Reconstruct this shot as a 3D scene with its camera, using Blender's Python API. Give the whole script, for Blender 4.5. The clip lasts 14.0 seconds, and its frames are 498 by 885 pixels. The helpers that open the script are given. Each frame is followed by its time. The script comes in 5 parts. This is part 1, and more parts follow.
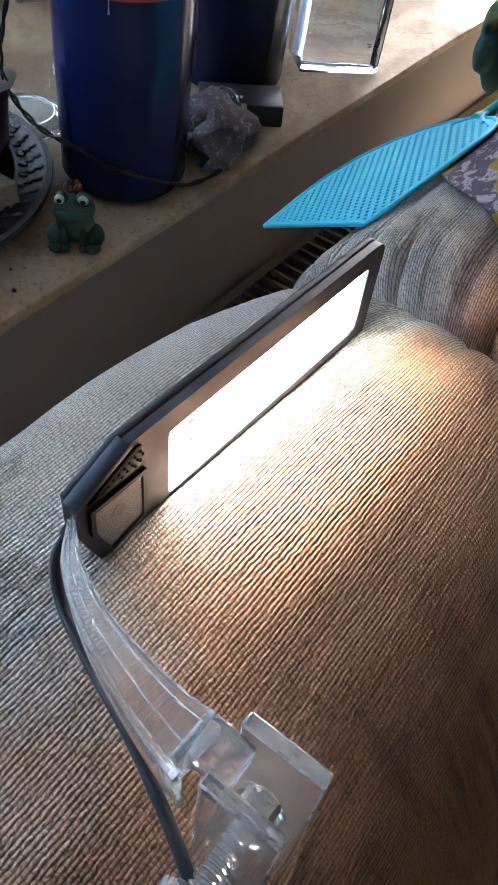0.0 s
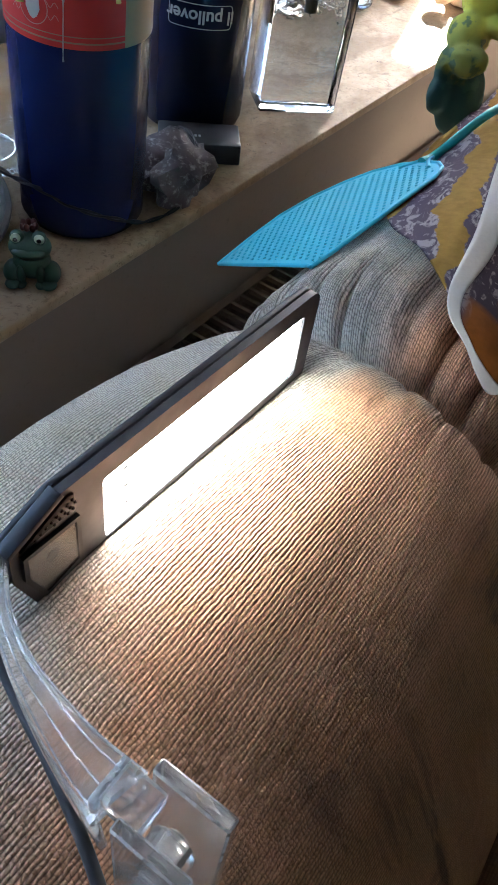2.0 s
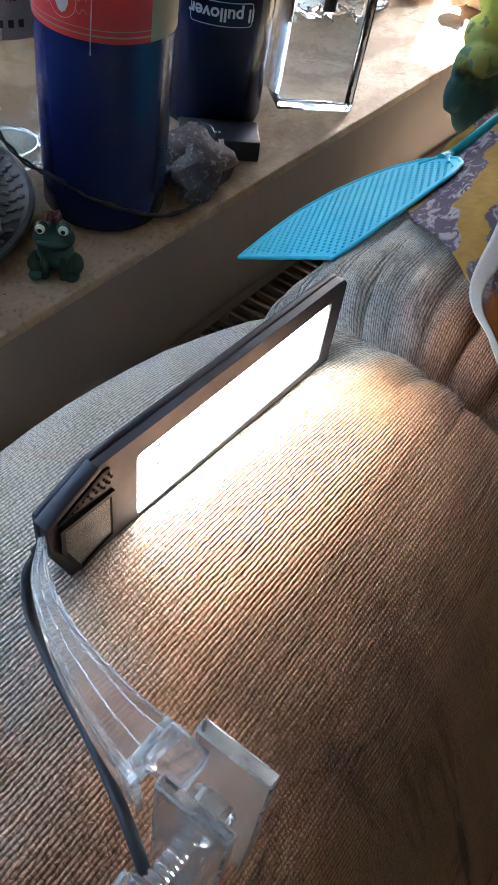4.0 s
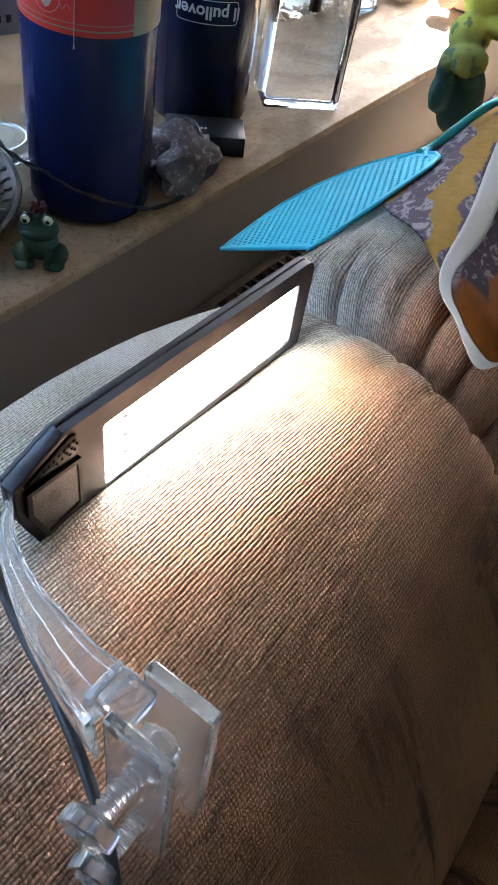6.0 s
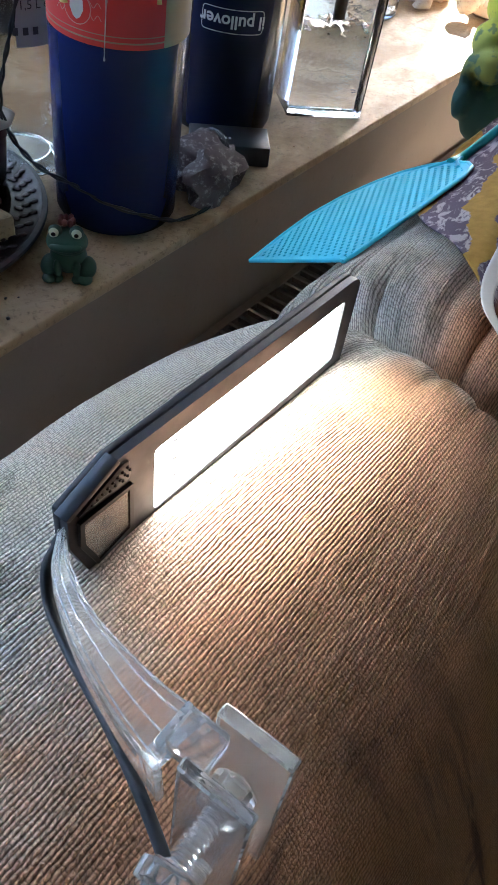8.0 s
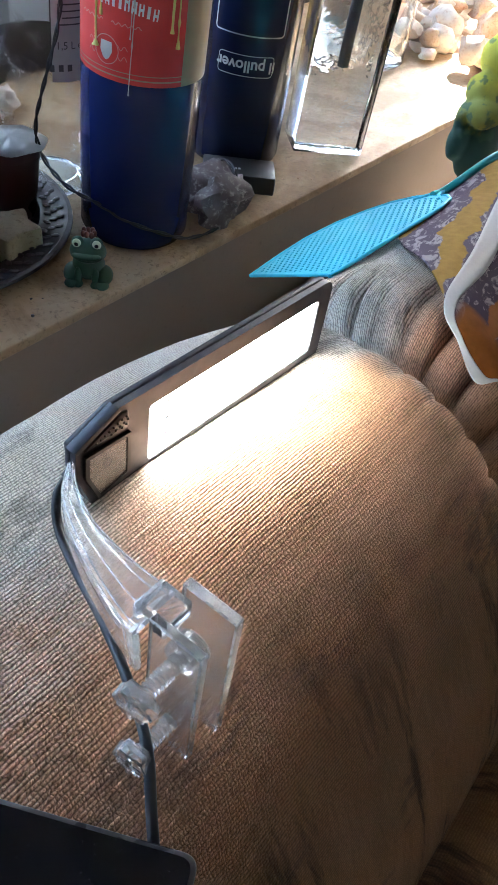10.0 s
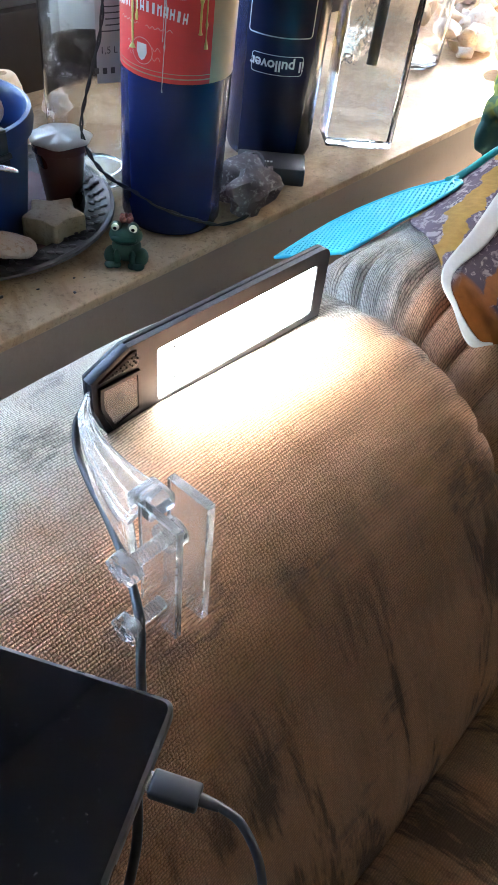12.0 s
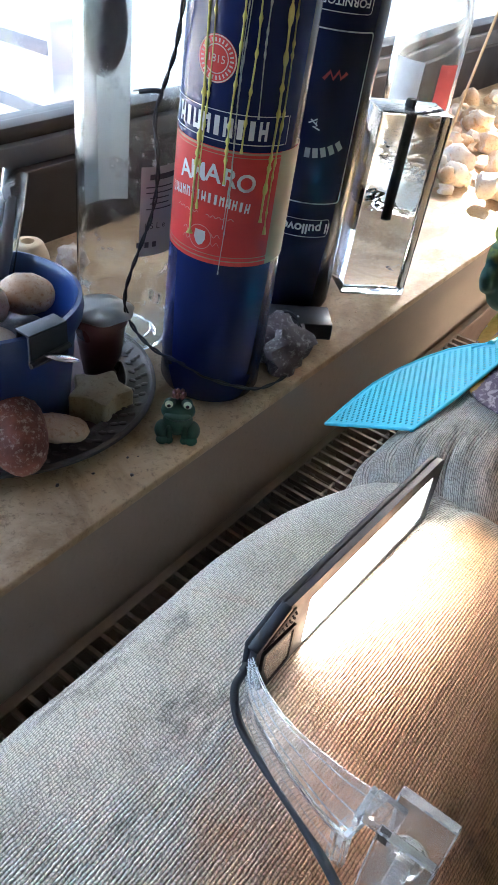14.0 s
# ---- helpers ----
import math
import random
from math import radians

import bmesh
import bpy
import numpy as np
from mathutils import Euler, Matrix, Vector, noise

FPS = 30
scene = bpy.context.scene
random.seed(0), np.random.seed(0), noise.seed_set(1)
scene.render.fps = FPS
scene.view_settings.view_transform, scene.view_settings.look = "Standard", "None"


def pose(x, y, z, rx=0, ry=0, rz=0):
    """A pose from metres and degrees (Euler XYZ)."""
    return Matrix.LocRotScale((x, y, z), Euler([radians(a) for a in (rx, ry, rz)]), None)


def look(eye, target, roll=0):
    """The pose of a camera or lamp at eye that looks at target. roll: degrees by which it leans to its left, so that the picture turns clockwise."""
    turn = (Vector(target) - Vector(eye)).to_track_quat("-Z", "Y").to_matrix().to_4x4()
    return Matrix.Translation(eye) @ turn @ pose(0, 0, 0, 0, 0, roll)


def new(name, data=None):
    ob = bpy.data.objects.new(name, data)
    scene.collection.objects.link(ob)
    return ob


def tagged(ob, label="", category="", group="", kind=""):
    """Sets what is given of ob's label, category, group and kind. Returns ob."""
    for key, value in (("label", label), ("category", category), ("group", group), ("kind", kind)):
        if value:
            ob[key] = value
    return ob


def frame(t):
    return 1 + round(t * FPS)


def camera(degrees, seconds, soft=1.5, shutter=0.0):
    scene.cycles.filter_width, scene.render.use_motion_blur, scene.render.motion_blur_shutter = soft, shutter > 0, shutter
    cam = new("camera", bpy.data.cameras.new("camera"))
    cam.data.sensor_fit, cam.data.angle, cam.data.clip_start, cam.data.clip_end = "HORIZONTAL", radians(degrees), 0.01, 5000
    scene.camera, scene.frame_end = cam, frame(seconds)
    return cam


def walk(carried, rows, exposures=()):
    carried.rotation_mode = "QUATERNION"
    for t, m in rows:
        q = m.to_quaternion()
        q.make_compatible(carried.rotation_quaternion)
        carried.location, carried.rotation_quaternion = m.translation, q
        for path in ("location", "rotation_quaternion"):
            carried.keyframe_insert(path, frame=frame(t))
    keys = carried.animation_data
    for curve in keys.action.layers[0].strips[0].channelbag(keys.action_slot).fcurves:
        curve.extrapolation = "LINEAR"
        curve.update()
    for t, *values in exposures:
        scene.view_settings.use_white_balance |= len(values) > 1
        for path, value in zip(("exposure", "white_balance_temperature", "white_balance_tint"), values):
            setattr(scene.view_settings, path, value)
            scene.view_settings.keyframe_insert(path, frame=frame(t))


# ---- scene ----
cam = camera(36.1, 14.0)
PATH = [
    (0, (0.005, 0.002, 1.09), (-0.665, 1.121, -0.427), 7.7),
    (0.5, (0.003, 0.011, 1.101), (-0.681, 1.141, -0.401), 7.3),
    (1, (0.012, 0.024, 1.104), (-0.656, 1.182, -0.383), 8.2),
    (1.5, (0.018, 0.019, 1.11), (-0.635, 1.191, -0.374), 8.9),
    (2, (0.018, 0.012, 1.108), (-0.627, 1.196, -0.369), 9.4),
    (2.5, (0.015, 0.013, 1.106), (-0.639, 1.199, -0.365), 9.5),
    (3, (0.011, 0.012, 1.1), (-0.65, 1.191, -0.374), 9.0),
    (3.2, (0.007, 0.009, 1.105), (-0.654, 1.189, -0.368), 9.0),
    (5.3, (0.036, -0.019, 1.102), (-0.63, 1.162, -0.368), 10.3),
    (5.5, (0.034, -0.021, 1.104), (-0.635, 1.161, -0.364), 10.2),
    (6, (0.04, -0.009, 1.105), (-0.627, 1.18, -0.358), 9.7),
    (6.5, (0.034, -0.019, 1.097), (-0.637, 1.168, -0.366), 9.4),
    (7, (0.03, -0.015, 1.099), (-0.646, 1.17, -0.364), 9.0),
    (7.5, (0.031, -0.012, 1.097), (-0.645, 1.175, -0.364), 9.1),
    (8, (0.017, -0.011, 1.102), (-0.669, 1.174, -0.355), 8.9),
    (8.5, (0.012, -0.007, 1.103), (-0.685, 1.177, -0.35), 8.5),
    (8.7, (0.011, -0.011, 1.102), (-0.69, 1.167, -0.354), 8.8),
    (10.8, (0.102, -0.075, 1.142), (-0.711, 1.14, -0.224), 8.9),
    (11, (0.101, -0.064, 1.141), (-0.736, 1.13, -0.228), 8.0),
    (11.5, (0.126, -0.073, 1.139), (-0.751, 1.086, -0.235), 6.8),
    (12, (0.143, -0.089, 1.144), (-0.742, 1.033, -0.255), 6.2),
    (12.5, (0.134, -0.096, 1.184), (-0.814, 1.059, -0.145), 5.6),
    (13, (0.088, -0.069, 1.171), (-0.932, 1.092, -0.098), 4.0),
    (13.5, (0.038, -0.081, 1.185), (-0.967, 1.115, -0.063), 4.2),
    (14, (-0.005, -0.109, 1.19), (-0.856, 1.213, -0.046), 7.2),
]
walk(cam, [(t, look(eye, target, roll)) for t, eye, target, roll in PATH], [(0.0, 3.76, 5950, 10), (3.2, 3.78, 5950, 10), (5.5, 3.98, 5950, 10), (7.5, 3.98, 5950, 10), (8.7, 3.90, 5950, 10), (10.8, 4.65, 6000, 10), (12.1, 4.85, 6000, 10), (12.6, 4.65, 6000, 10), (13.2, 4.52, 6100, 10), (14.0, 4.28, 6150, 10)])

# ---- world, sun and exposure are set here ----
SUN_DIR = Vector((0.30, -0.95, -0.80)).normalized()     # the way the sunlight travels
world = bpy.data.worlds.new("sky")
scene.world = world
world.use_nodes = True
wn = world.node_tree
sky = wn.nodes.new("ShaderNodeTexSky")
sky.sky_type = "NISHITA"
sky.sun_disc = False
sky.sun_elevation = math.asin(-SUN_DIR.z)
sky.sun_rotation = math.atan2(-SUN_DIR.x, -SUN_DIR.y)
sky.dust_density = 3.0
wn.nodes["Background"].inputs["Strength"].default_value = 0.15
wn.links.new(sky.outputs[0], wn.nodes["Background"].inputs["Color"])
sun_data = bpy.data.lights.new("sun", "SUN")
sun_data.energy, sun_data.angle, sun_data.color = 5.0, radians(0.5), (1.0, 0.95, 0.86)
sun = new("sun", sun_data)
sun.matrix_world = look((0, 0, 6), Vector((0, 0, 6)) + SUN_DIR)
LED_POWER = 3.1


# ---- mesh helpers ----
def thing(name, label, category, loc=(0, 0, 0), rz=0.0, group="", kind="", lean=0.0):
    """An Empty for a thing; lean: degrees by which it tips into the room."""
    ob = new(name)
    ob.empty_display_size = 0.02
    ob.matrix_basis = pose(*loc) @ pose(0, 0, 0, 0, lean, 0) @ pose(0, 0, 0, 0, 0, rz)
    return tagged(ob, label, category, group, kind)


def mesh_of(name, bm, mat, smooth=None):
    bm.normal_update()
    me = bpy.data.meshes.new(name)
    if smooth is not None:
        for f in bm.faces:
            f.smooth = True
        for e in bm.edges:
            if len(e.link_faces) == 2 and e.calc_face_angle(0) > radians(smooth):
                e.smooth = False
    bm.to_mesh(me)
    bm.free()
    for m in (mat if isinstance(mat, (list, tuple)) else [mat]):
        me.materials.append(m)
    return me


def part(name, bm, mat, parent=None, label="", smooth=40, kind=""):
    ob = new(name, mesh_of(name, bm, mat, smooth))
    if parent:
        ob.parent = parent
    return tagged(ob, label, kind=kind)


def single(name, bm, mat, label, category, loc=(0, 0, 0), rz=0.0, smooth=40, group="", kind=""):
    ob = new(name, mesh_of(name, bm, mat, smooth))
    ob.matrix_basis = pose(*loc, 0, 0, rz)
    return tagged(ob, label, category, group, kind)


def add_box(bm, x0, x1, y0, y1, z0, z1, bevel=0.0, seg=2, m=None):
    vs = [bm.verts.new((x, y, z)) for x in (x0, x1) for y in (y0, y1) for z in (z0, z1)]
    fs = [(0, 1, 3, 2), (4, 6, 7, 5), (0, 4, 5, 1), (2, 3, 7, 6), (0, 2, 6, 4), (1, 5, 7, 3)]
    faces = [bm.faces.new([vs[i] for i in f]) for f in fs]
    if bevel:
        es = list({e for f in faces for e in f.edges})
        res = bmesh.ops.bevel(bm, geom=es, offset=bevel, segments=seg, affect="EDGES", profile=0.5)
        vs = [v for v in res["verts"]] + [v for v in vs if v.is_valid]
    if m is not None:
        bmesh.ops.transform(bm, matrix=m, verts=list({v for v in vs if v.is_valid}))
    return bm


def box(x0, x1, y0, y1, z0, z1, bevel=0.0, seg=2):
    return add_box(bmesh.new(), x0, x1, y0, y1, z0, z1, bevel, seg)


def lathe(profile, seg=48, bm=None, wobble=0.0, arc=None):
    """Turns a profile of (radius, z) round the z axis."""
    bm = bm or bmesh.new()
    n = seg if arc is None else seg + 1
    rings = []
    for r, z in profile:
        if r < 1e-6:
            rings.append([bm.verts.new((0, 0, z))])
            continue
        ring = []
        for i in range(n):
            a = 2 * math.pi * i / seg if arc is None else arc[0] + (arc[1] - arc[0]) * i / seg
            k = 1 + wobble * math.sin(3 * a + z * 40)
            ring.append(bm.verts.new((r * k * math.cos(a), r * k * math.sin(a), z)))
        rings.append(ring)
    for a, b in zip(rings, rings[1:]):
        for i in range(seg):
            j = (i + 1) % n
            if len(a) == 1 and len(b) == 1:
                continue
            if len(a) == 1:
                bm.faces.new((a[0], b[j], b[i]))
            elif len(b) == 1:
                bm.faces.new((a[i], a[j], b[0]))
            else:
                bm.faces.new((a[i], a[j], b[j], b[i]))
    bmesh.ops.recalc_face_normals(bm, faces=bm.faces[:])
    return bm


def smooth_line(pts, per=8):
    """A soft line through the points (Catmull-Rom)."""
    p = [Vector(q) for q in pts]
    p = [2 * p[0] - p[1]] + p + [2 * p[-1] - p[-2]]
    out = []
    for i in range(1, len(p) - 2):
        for k in range(per):
            t = k / per
            out.append(0.5 * (2 * p[i] + (p[i + 1] - p[i - 1]) * t + (2 * p[i - 1] - 5 * p[i] + 4 * p[i + 1] - p[i + 2]) * t * t
                              + (3 * p[i] - p[i - 1] - 3 * p[i + 1] + p[i + 2]) * t ** 3))
    out.append(p[-2])
    return out


def tube(pts, radius, seg=8, bm=None, taper=None):
    bm = bm or bmesh.new()
    pts = [Vector(p) for p in pts]
    rings, side = [], None
    for i, p in enumerate(pts):
        d = (pts[min(i + 1, len(pts) - 1)] - pts[max(i - 1, 0)]).normalized()
        if side is None:
            side = d.orthogonal().normalized()
        side = (side - d * side.dot(d)).normalized()
        up = d.cross(side)
        r = radius * (taper(i / (len(pts) - 1)) if taper else 1)
        rings.append([bm.verts.new(p + r * (math.cos(2 * math.pi * k / seg) * side + math.sin(2 * math.pi * k / seg) * up)) for k in range(seg)])
    for a, b in zip(rings, rings[1:]):
        for k in range(seg):
            bm.faces.new((a[k], a[(k + 1) % seg], b[(k + 1) % seg], b[k]))
    bm.faces.new(rings[0][::-1])
    bm.faces.new(rings[-1])
    return bm


def prism(outline, t0, t1, axes="yzx", bevel=0.0):
    """An outline in two axes, thickened along the third."""
    bm = bmesh.new()
    order = ["xyz".index(c) for c in axes]

    def at(a, b, c):
        v = [0, 0, 0]
        v[order[0]], v[order[1]], v[order[2]] = a, b, c
        return v
    lo = [bm.verts.new(at(a, b, t0)) for a, b in outline]
    hi = [bm.verts.new(at(a, b, t1)) for a, b in outline]
    n = len(lo)
    bm.faces.new(lo[::-1])
    bm.faces.new(hi)
    for i in range(n):
        bm.faces.new((lo[i], lo[(i + 1) % n], hi[(i + 1) % n], hi[i]))
    bmesh.ops.recalc_face_normals(bm, faces=bm.faces[:])
    if bevel:
        es = [e for e in bm.edges if (e.verts[0] in lo) == (e.verts[1] in lo)]
        bmesh.ops.bevel(bm, geom=es, offset=bevel, segments=2, affect="EDGES", profile=0.5)
    return bm


def rounded(pts, r, seg=5):
    """An outline with rounded corners; r: one radius or one for each corner."""
    out, n = [], len(pts)
    for i in range(n):
        p, a, b = Vector(pts[i]), Vector(pts[i - 1]), Vector(pts[(i + 1) % n])
        ri = r[i] if isinstance(r, (list, tuple)) else r
        if ri <= 0:
            out.append(tuple(p))
            continue
        da, db = (a - p).normalized(), (b - p).normalized()
        s, e = p + da * ri, p + db * ri
        for k in range(seg + 1):
            t = k / seg
            out.append(tuple((1 - t) ** 2 * s + 2 * t * (1 - t) * p + t * t * e))
    return out


def rock(sx, sy, sz, seed, rough=0.25, sub=3, flat=0.0, freq=1.6):
    bm = bmesh.new()
    bmesh.ops.create_icosphere(bm, subdivisions=sub, radius=1)
    off = Vector((seed * 3.1, seed * 1.7, seed * 0.9))
    for v in bm.verts:
        d = 1 + rough * noise.noise(v.co * freq + off) + rough * 0.4 * noise.noise(v.co * freq * 3 + off)
        v.co = v.co * d
        v.co.z = max(v.co.z, -1 + flat)
        v.co = Vector((v.co.x * sx, v.co.y * sy, v.co.z * sz))
    return bm


def lettering(body, size, bold=0.0):
    """Verts and faces of a word in the built-in font, centred; bold: metres added round each stroke."""
    cu = bpy.data.curves.new("word", "FONT")
    cu.body, cu.size, cu.align_x, cu.align_y, cu.offset = body, size, "CENTER", "CENTER", bold
    cu.resolution_u = 3
    ob = bpy.data.objects.new("word", cu)
    scene.collection.objects.link(ob)
    dg = bpy.context.evaluated_depsgraph_get()
    me = bpy.data.meshes.new_from_object(ob.evaluated_get(dg))
    vs = [tuple(v.co) for v in me.vertices]
    fs = [tuple(p.vertices) for p in me.polygons]
    bpy.data.objects.remove(ob)
    bpy.data.curves.remove(cu)
    bpy.data.meshes.remove(me)
    return vs, fs


def wrap(bm, flat, radius, angle, z, turn=0.0):
    """Lays flat verts and faces (x across, y up) round an upright cylinder."""
    vs, fs = flat
    c, s = math.cos(radians(turn)), math.sin(radians(turn))
    made = []
    for x, y, *_ in vs:
        x, y = c * x - s * y, s * x + c * y
        a = radians(angle) + x / radius
        made.append(bm.verts.new((radius * math.cos(a), radius * math.sin(a), z + y)))
    for f in fs:
        try:
            bm.faces.new([made[i] for i in f])
        except ValueError:
            pass
    return bm


def strip(pts, width):
    """A flat band along a line of (x, y), as verts and faces."""
    vs, fs = [], []
    p = [Vector(q) for q in pts]
    for i, q in enumerate(p):
        d = (p[min(i + 1, len(p) - 1)] - p[max(i - 1, 0)]).normalized()
        nrm = Vector((-d.y, d.x)) * width / 2
        vs += [tuple(q + nrm) + (0,), tuple(q - nrm) + (0,)]
    for i in range(len(p) - 1):
        fs.append((2 * i, 2 * i + 1, 2 * i + 3, 2 * i + 2))
    return vs, fs


def patch(w, h, nx=8):
    """A flat rectangle as verts and faces, cut across so that it can be wrapped."""
    vs = [(w * (i / nx - 0.5), y, 0) for i in range(nx + 1) for y in (-h / 2, h / 2)]
    fs = [(2 * i, 2 * i + 2, 2 * i + 3, 2 * i + 1) for i in range(nx)]
    return vs, fs


def disc(r, seg=24, inner=0.0):
    ring = [(r * math.cos(2 * math.pi * i / seg), r * math.sin(2 * math.pi * i / seg), 0) for i in range(seg)]
    if not inner:
        vs = [(x * k, y * k, 0) for k in (1.0, 0.75, 0.5, 0.25) for x, y, _ in ring] + [(0, 0, 0)]
        fs = [(q * seg + i, q * seg + (i + 1) % seg, (q + 1) * seg + (i + 1) % seg, (q + 1) * seg + i) for q in range(3) for i in range(seg)]
        return vs, fs + [(3 * seg + i, 3 * seg + (i + 1) % seg, 4 * seg) for i in range(seg)]
    ring2 = [(x * inner / r, y * inner / r, 0) for x, y, _ in ring]
    return ring + ring2, [(i, (i + 1) % seg, seg + (i + 1) % seg, seg + i) for i in range(seg)]


# ---- materials ----
class Nodes:
    def __init__(self, name, rough=0.5, color=(0.5, 0.5, 0.5), metal=0.0):
        self.mat = bpy.data.materials.new(name)
        self.mat.use_nodes = True
        self.t = self.mat.node_tree
        self.p = self.t.nodes["Principled BSDF"]
        self.set("Roughness", rough)
        self.set("Metallic", metal)
        self.set("Base Color", (*color, 1))

    def set(self, key, value):
        if isinstance(value, bpy.types.NodeSocket):
            self.t.links.new(value, self.p.inputs[key])
        else:
            self.p.inputs[key].default_value = value

    def node(self, kind, **inputs):
        n = self.t.nodes.new("ShaderNode" + kind)
        for k, v in inputs.items():
            key = k.replace("_", " ")
            if isinstance(v, bpy.types.NodeSocket):
                self.t.links.new(v, n.inputs[key])
            else:
                n.inputs[key].default_value = v
        return n

    def coord(self, kind="Object", scale=(1, 1, 1), rot=(0, 0, 0)):
        tc = self.t.nodes.new("ShaderNodeTexCoord")
        mp = self.node("Mapping")
        mp.inputs["Scale"].default_value = scale
        mp.inputs["Rotation"].default_value = [radians(a) for a in rot]
        self.t.links.new(tc.outputs[kind], mp.inputs["Vector"])
        return mp.outputs[0]

    def noise(self, scale, detail=4.0, rough=0.55, vec=None, distort=0.0):
        n = self.node("TexNoise", Scale=scale, Detail=detail, Roughness=rough, Distortion=distort)
        self.t.links.new(vec if vec is not None else self.coord(), n.inputs["Vector"])
        return n.outputs["Fac"]

    def ramp(self, fac, stops):
        n = self.t.nodes.new("ShaderNodeValToRGB")
        el = n.color_ramp.elements
        while len(el) < len(stops):
            el.new(0.5)
        for e, (pos, col) in zip(el, stops):
            e.position = pos
            e.color = (*col, 1) if len(col) == 3 else col
        self.t.links.new(fac, n.inputs[0])
        return n.outputs[0]

    def mix(self, fac, a, b, mode="MIX"):
        n = self.t.nodes.new("ShaderNodeMix")
        n.data_type, n.blend_type = "RGBA", mode
        for key, v in ((0, fac), (6, a), (7, b)):
            if isinstance(v, bpy.types.NodeSocket):
                self.t.links.new(v, n.inputs[key])
            else:
                n.inputs[key].default_value = v if key == 0 else (*v, 1)
        return n.outputs[2]

    def math(self, op, a, b=0.0, c=0.0):
        n = self.t.nodes.new("ShaderNodeMath")
        n.operation = op
        for i, v in enumerate((a, b, c)):
            if isinstance(v, bpy.types.NodeSocket):
                self.t.links.new(v, n.inputs[i])
            else:
                n.inputs[i].default_value = v
        return n.outputs[0]

    def bump(self, height, strength=0.5, distance=0.001):
        n = self.node("Bump", Strength=strength, Distance=distance, Height=height)
        self.set("Normal", n.outputs[0])

    def rand(self):
        return self.t.nodes.new("ShaderNodeObjectInfo").outputs["Random"]


def plain(name, color, rough=0.5, metal=0.0, vary=0.15, scale=60.0, bump=0.0, coat=0.0):
    """A surface of one colour with faint mottling and an uneven gloss."""
    n = Nodes(name, rough, color, metal)
    f = n.noise(scale, 5)
    n.set("Base Color", n.mix(f, tuple(c * (1 - vary) for c in color), tuple(min(1, c * (1 + vary)) for c in color)))
    n.set("Roughness", n.ramp(n.noise(scale * 0.3, 3), [(0.3, (max(0.02, rough - 0.08),) * 3), (0.7, (min(1, rough + 0.1),) * 3)]))
    n.set("Coat Weight", coat)
    if bump:
        n.bump(f, 0.6, bump)
    return n.mat


def glass(name, color=(1, 1, 1), rough=0.02, ior=1.47, dirt=0.0, dirt_scale=30.0):
    n = Nodes(name, rough, color)
    n.set("Transmission Weight", 1.0)
    n.set("IOR", ior)
    if dirt:
        f = n.noise(dirt_scale, 6, 0.65)
        n.set("Roughness", n.ramp(f, [(0.45, (rough,) * 3), (0.75, (min(1, rough + dirt),) * 3)]))
        n.set("Transmission Weight", n.ramp(f, [(0.55, (1, 1, 1)), (0.85, (1 - dirt,) * 3)]))
    return n.mat


